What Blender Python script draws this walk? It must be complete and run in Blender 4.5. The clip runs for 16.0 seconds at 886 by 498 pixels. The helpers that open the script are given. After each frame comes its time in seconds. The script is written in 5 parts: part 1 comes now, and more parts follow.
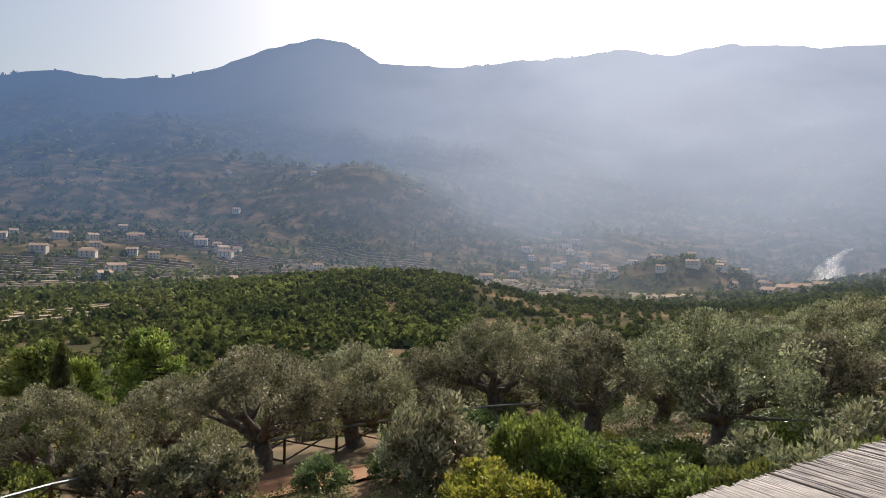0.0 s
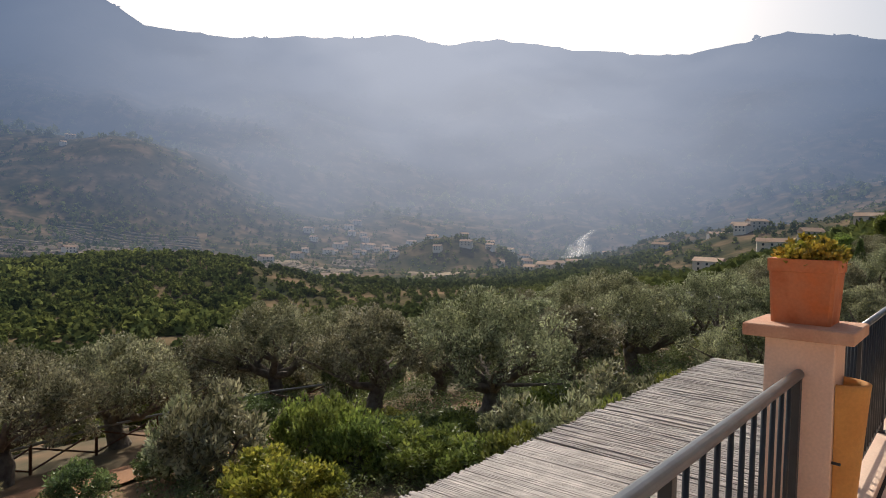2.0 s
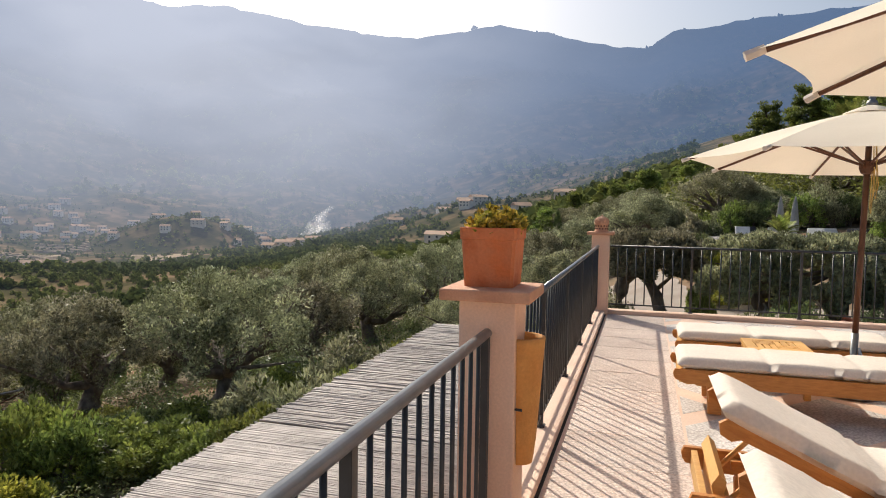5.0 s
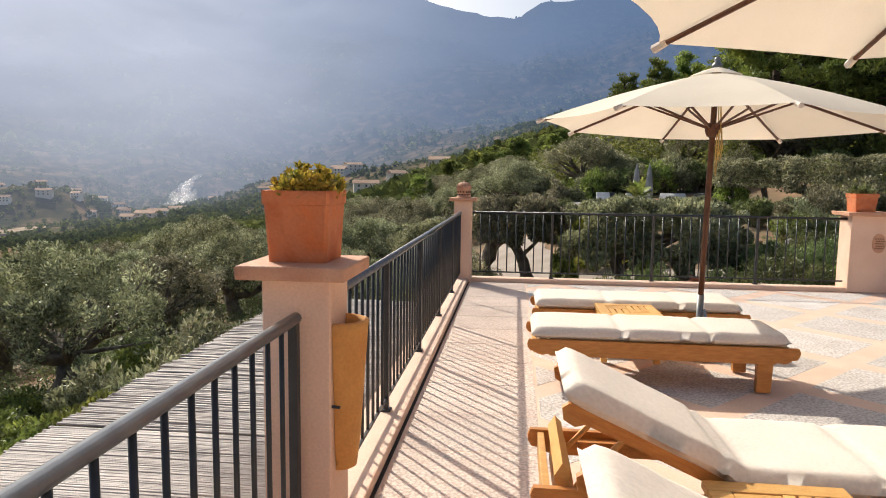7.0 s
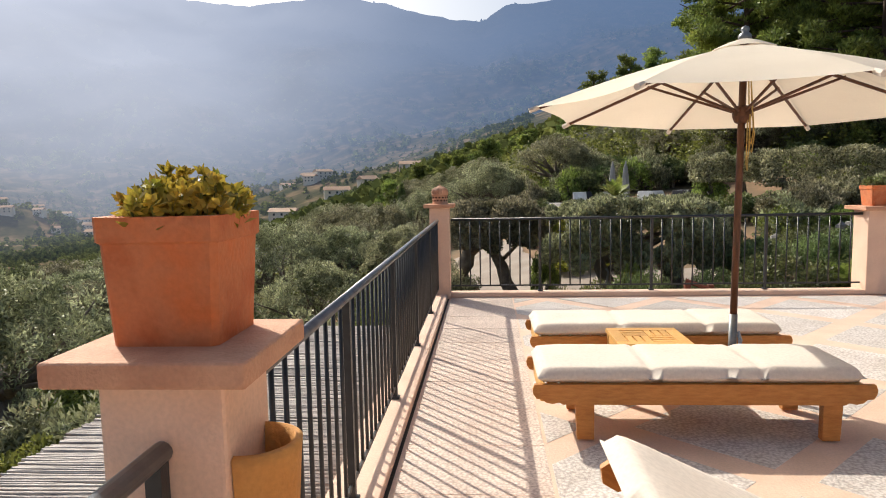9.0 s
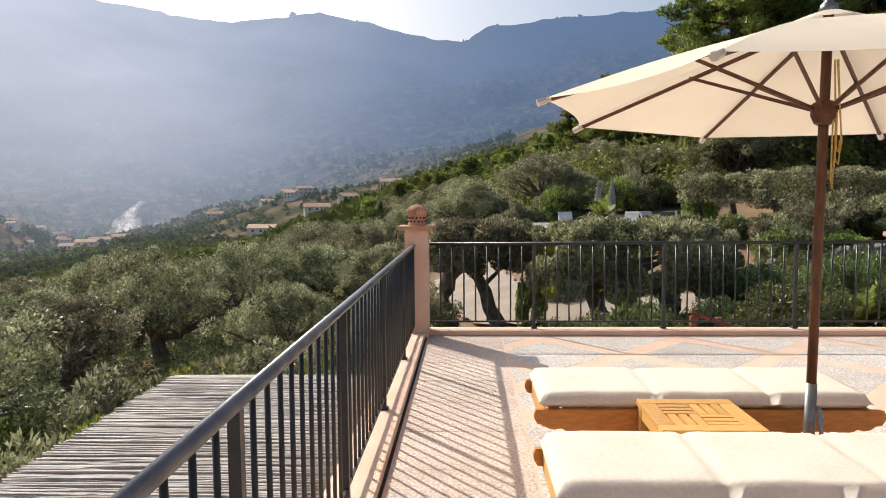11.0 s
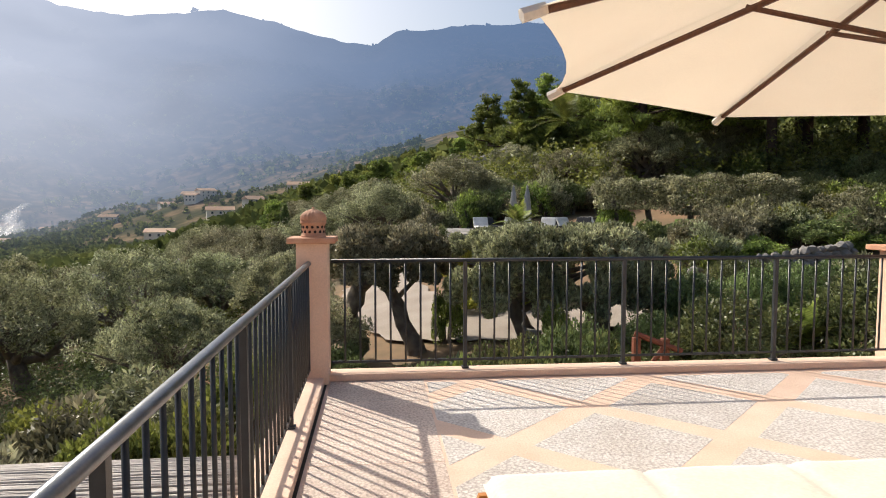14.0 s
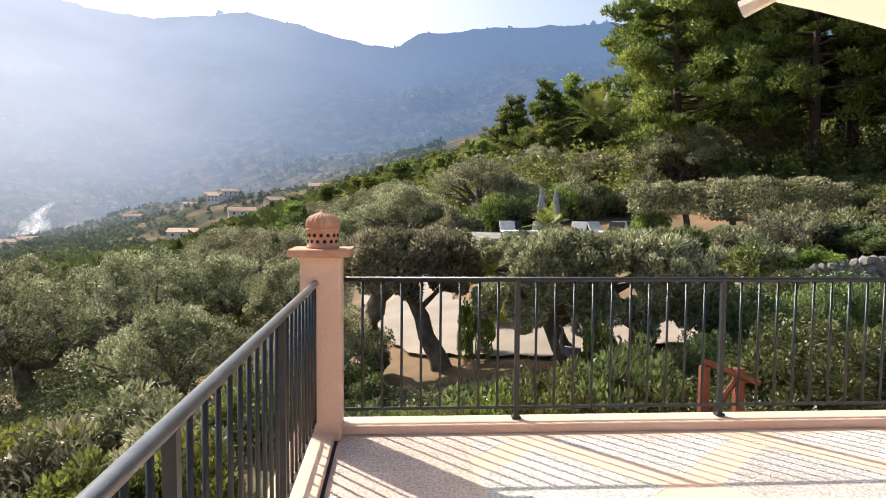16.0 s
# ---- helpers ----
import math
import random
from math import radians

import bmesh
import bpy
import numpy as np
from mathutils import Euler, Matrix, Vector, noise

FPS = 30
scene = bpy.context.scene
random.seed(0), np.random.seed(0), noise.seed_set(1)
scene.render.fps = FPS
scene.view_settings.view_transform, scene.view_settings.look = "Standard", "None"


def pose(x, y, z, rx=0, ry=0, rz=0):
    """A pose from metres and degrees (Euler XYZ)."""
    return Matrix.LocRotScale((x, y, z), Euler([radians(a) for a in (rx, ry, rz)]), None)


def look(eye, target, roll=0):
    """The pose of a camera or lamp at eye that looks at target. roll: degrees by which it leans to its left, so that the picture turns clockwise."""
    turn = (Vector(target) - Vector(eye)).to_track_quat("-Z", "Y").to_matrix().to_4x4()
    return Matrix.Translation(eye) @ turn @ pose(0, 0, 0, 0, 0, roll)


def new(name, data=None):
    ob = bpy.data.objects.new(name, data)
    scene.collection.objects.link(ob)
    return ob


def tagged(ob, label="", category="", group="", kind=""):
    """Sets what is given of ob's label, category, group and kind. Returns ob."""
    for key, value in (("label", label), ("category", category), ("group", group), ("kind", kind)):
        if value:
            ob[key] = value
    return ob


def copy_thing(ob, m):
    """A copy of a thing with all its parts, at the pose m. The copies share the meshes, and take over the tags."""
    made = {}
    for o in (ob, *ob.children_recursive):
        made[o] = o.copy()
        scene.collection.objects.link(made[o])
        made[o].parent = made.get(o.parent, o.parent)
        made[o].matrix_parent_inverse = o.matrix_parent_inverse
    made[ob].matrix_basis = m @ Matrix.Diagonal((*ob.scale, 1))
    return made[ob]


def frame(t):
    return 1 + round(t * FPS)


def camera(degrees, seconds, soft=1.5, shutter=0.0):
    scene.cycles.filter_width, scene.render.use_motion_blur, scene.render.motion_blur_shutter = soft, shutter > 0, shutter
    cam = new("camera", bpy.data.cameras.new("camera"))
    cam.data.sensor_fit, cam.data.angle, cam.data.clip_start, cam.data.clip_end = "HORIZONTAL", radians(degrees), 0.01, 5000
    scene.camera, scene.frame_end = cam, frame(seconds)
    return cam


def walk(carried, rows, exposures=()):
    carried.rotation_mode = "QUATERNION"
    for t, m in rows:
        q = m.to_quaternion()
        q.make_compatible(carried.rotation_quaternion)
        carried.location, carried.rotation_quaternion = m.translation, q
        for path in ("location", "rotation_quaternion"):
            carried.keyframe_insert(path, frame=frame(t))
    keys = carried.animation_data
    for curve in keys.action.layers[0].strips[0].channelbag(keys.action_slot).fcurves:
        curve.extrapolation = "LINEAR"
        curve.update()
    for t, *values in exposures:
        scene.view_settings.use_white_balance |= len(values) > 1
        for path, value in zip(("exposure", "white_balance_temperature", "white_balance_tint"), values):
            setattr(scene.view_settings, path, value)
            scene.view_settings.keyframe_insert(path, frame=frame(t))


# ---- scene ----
cam = camera(67.3, 16.0, soft=1.0)
PATH = [
    (0, (0.594, 0.08, 1.498), (-1.094, 1.152, 1.47), 1.2),
    (0.5, (0.496, 0.18, 1.512), (-1.088, 1.401, 1.456), 1.2),
    (1, (0.511, 0.131, 1.531), (-0.973, 1.469, 1.463), 1.2),
    (1.5, (0.508, 0.14, 1.527), (-0.841, 1.615, 1.462), 1.4),
    (2, (0.531, 0.11, 1.527), (-0.725, 1.664, 1.456), 1.5),
    (2.5, (0.53, 0.158, 1.524), (-0.645, 1.774, 1.44), 1.1),
    (3, (0.536, 0.191, 1.517), (-0.538, 1.876, 1.416), 1.3),
    (3.5, (0.568, 0.201, 1.519), (-0.336, 1.982, 1.412), 1.3),
    (4, (0.586, 0.227, 1.517), (-0.159, 2.079, 1.403), 0.9),
    (4.5, (0.595, 0.228, 1.517), (-0.046, 2.119, 1.404), 0.6),
    (7, (0.756, 0.751, 1.484), (0.545, 2.729, 1.269), 0.7),
    (7.5, (0.683, 0.992, 1.482), (0.617, 2.976, 1.241), -0.8),
    (8, (0.654, 1.275, 1.479), (0.541, 3.257, 1.234), -0.6),
    (8.5, (0.679, 1.523, 1.49), (0.501, 3.499, 1.234), -0.6),
    (9, (0.622, 1.801, 1.488), (0.49, 3.786, 1.284), -1.1),
    (11.3, (0.57, 3.204, 1.482), (0.498, 5.197, 1.331), -0.4),
    (11.5, (0.578, 3.272, 1.484), (0.47, 5.263, 1.331), 0.6),
    (12, (0.572, 3.542, 1.455), (0.594, 5.534, 1.276), 0.9),
    (12.5, (0.548, 3.84, 1.464), (0.708, 5.825, 1.279), -0.5),
    (13, (0.581, 4.14, 1.47), (0.641, 6.133, 1.314), 0.7),
    (13.5, (0.591, 4.439, 1.467), (0.632, 6.433, 1.318), 0.7),
    (14, (0.55, 4.736, 1.475), (0.747, 6.721, 1.336), 0.0),
    (14.5, (0.543, 5.057, 1.467), (0.701, 7.048, 1.366), 0.4),
    (15, (0.542, 5.383, 1.464), (0.636, 7.377, 1.332), 1.3),
    (15.5, (0.488, 5.717, 1.477), (0.661, 7.705, 1.335), -0.4),
    (16, (0.499, 6.024, 1.473), (0.637, 8.014, 1.341), 0.5),
]
walk(cam, [(t, look(eye, aim, roll)) for t, eye, aim, roll in PATH],
     exposures=((0, 0.12), (2.5, -0.24), (4.5, 0.06), (7, 0.3), (9, 0.3), (12.5, 0.3), (14.5, 0.42), (16, 0.78)))

# ---- exposure is in walk() above; world and sun ----
SUN = Vector((-0.84, 0.98, 1.0)).normalized()
world = bpy.data.worlds.new("world")
scene.world = world
world.use_nodes = True
wn = world.node_tree
sky = wn.nodes.new("ShaderNodeTexSky")
sky.sky_type = 'NISHITA'
sky.sun_disc = False
sky.sun_elevation = math.asin(SUN.z)
sky.sun_rotation = math.atan2(SUN.x, SUN.y)
sky.dust_density = 4.0
sky.air_density = 1.0
wn.links.new(sky.outputs[0], wn.nodes["Background"].inputs[0])
wn.nodes["Background"].inputs[1].default_value = 0.11
sun = new("sun", bpy.data.lights.new("sun", 'SUN'))
sun.data.energy = 4.2
sun.data.angle = radians(0.55)
sun.data.color = (1.0, 0.93, 0.82)
sun.matrix_world = look(SUN * 30, (0, 0, 0))

# ---- materials ----


def mat(name, base, second=None, scale=6.0, rough=0.7, metal=0.0, bump=0.2, fine=60.0, third=None, translucent=0.0, spots=0.0, aniso=(1, 1, 1), random_amount=0.0, island=0.0, painted_haze=False, spec=0.4, hue=0.0):
    """Procedural surface: two scales of colour variation, fine relief, optional light passing through, optional painted
    haze.
    """
    m = bpy.data.materials.new(name)
    m.use_nodes = True
    nt = m.node_tree
    N, L = nt.nodes, nt.links
    b = N["Principled BSDF"]
    out = N["Material Output"]
    tc = N.new("ShaderNodeTexCoord")
    mp = N.new("ShaderNodeMapping")
    mp.inputs["Scale"].default_value = aniso
    geo = N.new("ShaderNodeNewGeometry")
    L.new(geo.outputs["Position"] if painted_haze or aniso == (1, 1, 1) else tc.outputs["Object"], mp.inputs[0])
    n1 = N.new("ShaderNodeTexNoise")
    n1.inputs["Scale"].default_value = scale
    n1.inputs["Detail"].default_value = 5
    L.new(mp.outputs[0], n1.inputs[0])
    n2 = N.new("ShaderNodeTexNoise")
    n2.inputs["Scale"].default_value = fine
    n2.inputs["Detail"].default_value = 3
    L.new(mp.outputs[0], n2.inputs[0])
    ramp = N.new("ShaderNodeValToRGB")
    second = second or tuple(c * 0.75 for c in base)
    ramp.color_ramp.elements[0].position, ramp.color_ramp.elements[1].position = 0.32, 0.68
    ramp.color_ramp.elements[0].color, ramp.color_ramp.elements[1].color = (*second, 1), (*base, 1)
    if third:
        e = ramp.color_ramp.elements.new(0.5)
        e.color = (*third, 1)
    L.new(n1.outputs[0], ramp.inputs[0])
    hsv = N.new("ShaderNodeHueSaturation")
    L.new(ramp.outputs[0], hsv.inputs["Color"])
    add = N.new("ShaderNodeMath")
    add.operation = 'MULTIPLY_ADD'
    L.new(n2.outputs[0], add.inputs[0])
    add.inputs[1].default_value = 0.32
    add.inputs[2].default_value = 0.84
    last = add.outputs[0]
    for amount, node, sock in ((random_amount, "ShaderNodeObjectInfo", "Random"), (island, "ShaderNodeNewGeometry", "Random Per Island")):
        if amount:
            rn = N.new(node)
            ma = N.new("ShaderNodeMath")
            ma.operation = 'MULTIPLY_ADD'
            L.new(rn.outputs[sock], ma.inputs[0])
            ma.inputs[1].default_value = amount
            ma.inputs[2].default_value = 1 - amount / 2
            mu = N.new("ShaderNodeMath")
            mu.operation = 'MULTIPLY'
            L.new(ma.outputs[0], mu.inputs[0])
            L.new(last, mu.inputs[1])
            last = mu.outputs[0]
    L.new(last, hsv.inputs["Value"])
    if hue:
        hr = N.new("ShaderNodeObjectInfo")
        hm = N.new("ShaderNodeMath")
        hm.operation = 'MULTIPLY_ADD'
        L.new(hr.outputs["Random"], hm.inputs[0])
        hm.inputs[1].default_value = hue
        hm.inputs[2].default_value = 0.5 - hue / 2
        L.new(hm.outputs[0], hsv.inputs["Hue"])
    color = hsv.outputs[0]
    if spots:
        v = N.new("ShaderNodeTexVoronoi")
        v.inputs["Scale"].default_value = spots
        L.new(mp.outputs[0], v.inputs[0])
        sr = N.new("ShaderNodeValToRGB")
        sr.color_ramp.elements[0].position, sr.color_ramp.elements[1].position = 0.28, 0.75
        sr.color_ramp.elements[0].color, sr.color_ramp.elements[1].color = (1, 1, 1, 1), (0.68, 0.65, 0.63, 1)
        L.new(v.outputs["Distance"], sr.inputs[0])
        mx = N.new("ShaderNodeMixRGB")
        mx.blend_type = 'MULTIPLY'
        mx.inputs[0].default_value = 1
        L.new(color, mx.inputs[1])
        L.new(sr.outputs[0], mx.inputs[2])
        color = mx.outputs[0]
    L.new(color, b.inputs["Base Color"])
    b.inputs["Roughness"].default_value = rough
    b.inputs["Metallic"].default_value = metal
    b.inputs["Specular IOR Level"].default_value = spec
    if bump:
        bp = N.new("ShaderNodeBump")
        bp.inputs["Strength"].default_value = bump
        bp.inputs["Distance"].default_value = 0.02
        L.new(n2.outputs[0], bp.inputs["Height"])
        L.new(bp.outputs[0], b.inputs["Normal"])
    shader = b.outputs[0]
    if translucent:
        tr = N.new("ShaderNodeBsdfTranslucent")
        L.new(color, tr.inputs[0])
        ms = N.new("ShaderNodeMixShader")
        ms.inputs[0].default_value = translucent
        L.new(shader, ms.inputs[1])
        L.new(tr.outputs[0], ms.inputs[2])
        shader = ms.outputs[0]
    if painted_haze:
        shader = haze_emission(nt, shader, geo)
    L.new(shader, out.inputs[0])
    return m


def haze_emission(nt, shader, geo):
    """Paints haze onto far surfaces as emission: stronger with distance, brighter towards the sun's side."""
    N, L = nt.nodes, nt.links

    def math_node(op, a, b=None):
        n = N.new("ShaderNodeMath")
        n.operation = op
        for i, s in enumerate((a, b)):
            if s is None:
                continue
            if isinstance(s, (int, float)):
                n.inputs[i].default_value = s
            else:
                L.new(s, n.inputs[i])
        return n.outputs[0]
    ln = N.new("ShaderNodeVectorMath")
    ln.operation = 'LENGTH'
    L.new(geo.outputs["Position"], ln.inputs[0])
    # amount of painted haze grows with distance, made uneven by noise
    thick = math_node('POWER', math_node('MULTIPLY', ln.outputs["Value"], 1 / HAZE_REACH), 2.4)
    haze_patches = N.new("ShaderNodeTexNoise")
    haze_patches.inputs["Scale"].default_value = 0.0021
    haze_patches.inputs["Detail"].default_value = 2
    L.new(geo.outputs["Position"], haze_patches.inputs[0])
    thick = math_node('MULTIPLY', thick, math_node('ADD', 0.35, math_node('MULTIPLY', haze_patches.outputs[0], 1.4)))
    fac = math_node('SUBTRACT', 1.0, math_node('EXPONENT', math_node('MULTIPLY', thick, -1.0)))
    # sunward glow painted into the emission colour by bearing, mottled by noise
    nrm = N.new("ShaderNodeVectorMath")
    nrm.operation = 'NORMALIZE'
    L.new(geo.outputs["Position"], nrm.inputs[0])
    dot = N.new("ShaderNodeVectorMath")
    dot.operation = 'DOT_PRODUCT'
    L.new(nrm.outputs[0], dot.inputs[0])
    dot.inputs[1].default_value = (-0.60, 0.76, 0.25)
    painted_glow = math_node('POWER', math_node('MAXIMUM', dot.outputs["Value"], 0.0), 9.0)
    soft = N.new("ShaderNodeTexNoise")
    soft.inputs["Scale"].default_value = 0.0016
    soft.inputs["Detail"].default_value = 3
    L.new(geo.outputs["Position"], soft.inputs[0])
    painted_glow = math_node('MULTIPLY', painted_glow, math_node('ADD', 0.55, math_node('MULTIPLY', soft.outputs[0], 0.9)))
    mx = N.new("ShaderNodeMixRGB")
    L.new(painted_glow, mx.inputs[0])
    mx.inputs[1].default_value = (*HAZE_BLUE, 1)
    mx.inputs[2].default_value = (*HAZE_SUNWARD, 1)
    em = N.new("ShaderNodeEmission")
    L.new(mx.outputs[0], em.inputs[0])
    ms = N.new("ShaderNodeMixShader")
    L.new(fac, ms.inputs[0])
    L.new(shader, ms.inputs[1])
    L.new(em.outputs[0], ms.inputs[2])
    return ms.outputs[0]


# painted haze: its distance scale in metres, then its emission colours
HAZE_REACH = 1540.0
HAZE_BLUE = (0.10, 0.16, 0.28)
HAZE_SUNWARD = (0.53, 0.57, 0.68)

plaster = mat("peach_plaster", (0.80, 0.58, 0.44), (0.72, 0.49, 0.36), 2.5, 0.85, bump=0.12, fine=90)
terracotta = mat("terracotta", (0.62, 0.175, 0.055), (0.47, 0.12, 0.04), 7, 0.75, bump=0.2, fine=80, third=(0.56, 0.20, 0.085))
cap_stone = mat("terracotta_slab", (0.62, 0.36, 0.23), (0.50, 0.25, 0.15), 9, 0.75, bump=0.3, fine=110)
ochre = mat("ochre_clay", (0.66, 0.34, 0.10), (0.58, 0.28, 0.08), 6, 0.8, bump=0.2, fine=80)
iron = mat("dark_painted_iron", (0.030, 0.034, 0.038), (0.022, 0.024, 0.026), 20, 0.42, metal=0.0, bump=0.05, fine=200, spec=0.5)
# handrail iron: base colour lightened to stand for reflected sky
iron_sky_grey = mat("sky_greyed_iron", (0.20, 0.215, 0.23), (0.14, 0.15, 0.165), 14, 0.30, metal=0.4, bump=0.06, fine=160, spec=0.6)
teak = mat("honey_teak", (0.56, 0.25, 0.065), (0.44, 0.17, 0.04), 5, 0.5, bump=0.12, fine=26, aniso=(3, 14, 14), random_amount=0.25)
teak_pale = mat("pale_teak", (0.68, 0.40, 0.13), (0.58, 0.31, 0.09), 5, 0.5, bump=0.12, fine=26, aniso=(3, 14, 14), random_amount=0.3)
dark_wood = mat("brown_wood", (0.135, 0.055, 0.026), (0.075, 0.03, 0.016), 6, 0.5, bump=0.15, fine=30, aniso=(10, 10, 2))
canvas = mat("cream_canvas", (0.86, 0.78, 0.64), (0.82, 0.74, 0.60), 3, 0.9, bump=0.05, fine=300, translucent=0.22, spec=0.1)
cushion_cloth = mat("off_white_cloth", (0.72, 0.65, 0.57), (0.68, 0.61, 0.53), 4, 0.95, bump=0.08, fine=60, spec=0.1)
rope_mat = mat("yellow_rope", (0.60, 0.42, 0.14), None, 30, 0.9)
blue_rope = mat("blue_grey_rope", (0.30, 0.38, 0.46), None, 30, 0.9)
steel = mat("dull_steel", (0.25, 0.26, 0.26), None, 20, 0.4, metal=0.7, bump=0.05)
band = mat("peach_floor_band", (0.76, 0.56, 0.43), (0.68, 0.48, 0.35), 3, 0.8, bump=0.3, fine=70, random_amount=0.1)
pebble = mat("washed_pebble_panel", (0.76, 0.71, 0.66), (0.64, 0.58, 0.52), 2.6, 0.85, bump=0.7, fine=55, spots=48, random_amount=0.14)
border_tile = mat("pinkish_border_slab", (0.80, 0.67, 0.57), (0.68, 0.54, 0.45), 2.6, 0.85, bump=0.5, fine=60, random_amount=0.2, spots=55)
gap_dark = mat("drain_channel", (0.03, 0.02, 0.015), None, 10, 0.9)
cane_mat = mat("weathered_cane", (0.46, 0.41, 0.37), (0.30, 0.265, 0.235), 8, 0.7, bump=0.3, fine=120, random_amount=0.26, island=0.26)
bark = mat("olive_bark", (0.22, 0.18, 0.14), (0.10, 0.08, 0.065), 5, 0.95, bump=0.9, fine=14)
pine_bark = mat("pine_bark", (0.10, 0.065, 0.045), (0.05, 0.035, 0.028), 5, 0.95, bump=0.9, fine=9)
olive_leaf = mat("olive_leaf", (0.49, 0.48, 0.30), (0.145, 0.15, 0.075), 0.9, 0.5, bump=0, fine=5, translucent=0.30, island=1.2, random_amount=0.4, spec=0.3, third=(0.305, 0.30, 0.17), hue=0.06)
shrub_leaf = mat("bright_shrub_leaf", (0.31, 0.34, 0.075), (0.11, 0.14, 0.036), 1.2, 0.5, bump=0, fine=5, translucent=0.38, island=1.0, random_amount=0.6, third=(0.21, 0.245, 0.058), hue=0.05)
dark_leaf = mat("dark_shrub_leaf", (0.23, 0.265, 0.095), (0.08, 0.11, 0.04), 1.2, 0.45, bump=0, fine=5, translucent=0.3, island=1.0, random_amount=0.6, hue=0.05)
yellow_leaf = mat("yellow_tipped_leaf", (0.42, 0.38, 0.065), (0.20, 0.24, 0.04), 3, 0.5, bump=0, fine=9, translucent=0.4, island=0.9)
pine_leaf = mat("pine_needle", (0.36, 0.40, 0.085), (0.115, 0.155, 0.042), 0.6, 0.6, bump=0, fine=3, translucent=0.40, island=0.9, random_amount=0.5, third=(0.21, 0.26, 0.06), hue=0.03)
pot_leaf = mat("golden_succulent_leaf", (0.52, 0.34, 0.05), (0.24, 0.25, 0.035), 12, 0.45, bump=0, fine=30, translucent=0.35, island=0.8)
earth = mat("garden_earth", (0.30, 0.17, 0.09), (0.10, 0.09, 0.045), 0.3, 0.95, bump=0.6, fine=3.5, third=(0.17, 0.115, 0.06))
gravel = mat("pale_gravel", (0.37, 0.315, 0.26), (0.29, 0.24, 0.195), 0.8, 0.95, bump=0.5, fine=30)
limestone = mat("grey_limestone", (0.34, 0.32, 0.30), (0.16, 0.15, 0.14), 0.9, 0.9, bump=0.9, fine=7)
grey_cloth = mat("grey_parasol_cloth", (0.38, 0.38, 0.37), None, 3, 0.9)
white_paint = mat("white_paint", (0.8, 0.78, 0.74), None, 3, 0.7)
red_wood = mat("reddish_wood", (0.22, 0.075, 0.04), (0.14, 0.045, 0.025), 5, 0.6, bump=0.2, fine=30)
dark_cloth = mat("dark_grey_cloth", (0.05, 0.05, 0.055), None, 5, 0.9)
# far backdrop: own colours here, with haze painted over each as emission
far_ground = mat("far_hillside", (0.25, 0.175, 0.105), (0.045, 0.055, 0.03), 0.03, 1.0, bump=0, fine=0.12, third=(0.095, 0.085, 0.045), painted_haze=True, spec=0)
far_leaf = mat("far_woods", (0.25, 0.265, 0.08), (0.08, 0.105, 0.04), 0.012, 1.0, bump=0, fine=0.05, island=0.9, painted_haze=True, spec=0, translucent=0.2)
far_wall = mat("far_house_wall", (0.86, 0.80, 0.70), (0.72, 0.60, 0.46), 0.05, 0.9, bump=0, fine=1, random_amount=0.4, painted_haze=True, spec=0)
far_roof = mat("far_house_roof", (0.62, 0.46, 0.34), (0.5, 0.33, 0.23), 0.05, 0.9, bump=0, fine=1, random_amount=0.5, painted_haze=True, spec=0)
far_stone = mat("far_dry_stone", (0.52, 0.42, 0.30), (0.34, 0.26, 0.17), 0.1, 0.95, bump=0, fine=1, painted_haze=True, spec=0)
far_pine = mat("far_sunlit_pine", (0.23, 0.25, 0.07), (0.075, 0.10, 0.035), 0.03, 1.0, bump=0, fine=0.15, island=1.1, painted_haze=True, spec=0, translucent=0.3)
far_glass = mat("far_window", (0.05, 0.05, 0.05), None, 0.05, 0.4, bump=0, fine=1, painted_haze=True)

# ---- builders ----
PLASTER_TOP = 0.05


def mesh_of(bm, name, material, smooth=False):
    me = bpy.data.meshes.new(name)
    bm.to_mesh(me)
    bm.free()
    me.materials.append(material)
    if smooth:
        me.shade_smooth()
    return me


def part(name, bm, material, parent=None, label="", smooth=False):
    ob = new(name, mesh_of(bm, name, material, smooth))
    ob.parent = parent
    if label:
        tagged(ob, label)
    return ob


def thing(name, label, category, group="", kind="", m=None):
    ob = new(name)
    ob.empty_display_size = 0.1
    if m is not None:
        ob.matrix_world = m
    return tagged(ob, label, category, group, kind)


def box(x0, x1, y0, y1, z0, z1, bevel=0.0, bm=None, m=None, segments=2):
    bm = bm or bmesh.new()
    r = bmesh.ops.create_cube(bm, size=1)
    vs = r["verts"]
    for v in vs:
        v.co = Vector(((x0 + x1) / 2 + v.co.x * (x1 - x0), (y0 + y1) / 2 + v.co.y * (y1 - y0), (z0 + z1) / 2 + v.co.z * (z1 - z0)))
    if bevel:
        edges = list({e for v in vs for e in v.link_edges})
        bv = bmesh.ops.bevel(bm, geom=edges, offset=bevel, segments=segments, affect='EDGES', profile=0.6)
        vs = list({v for f in bv["faces"] for v in f.verts} | {v for v in vs if v.is_valid})
    if m is not None:
        bmesh.ops.transform(bm, matrix=m, verts=[v for v in bm.verts] if bevel else vs)
    return bm


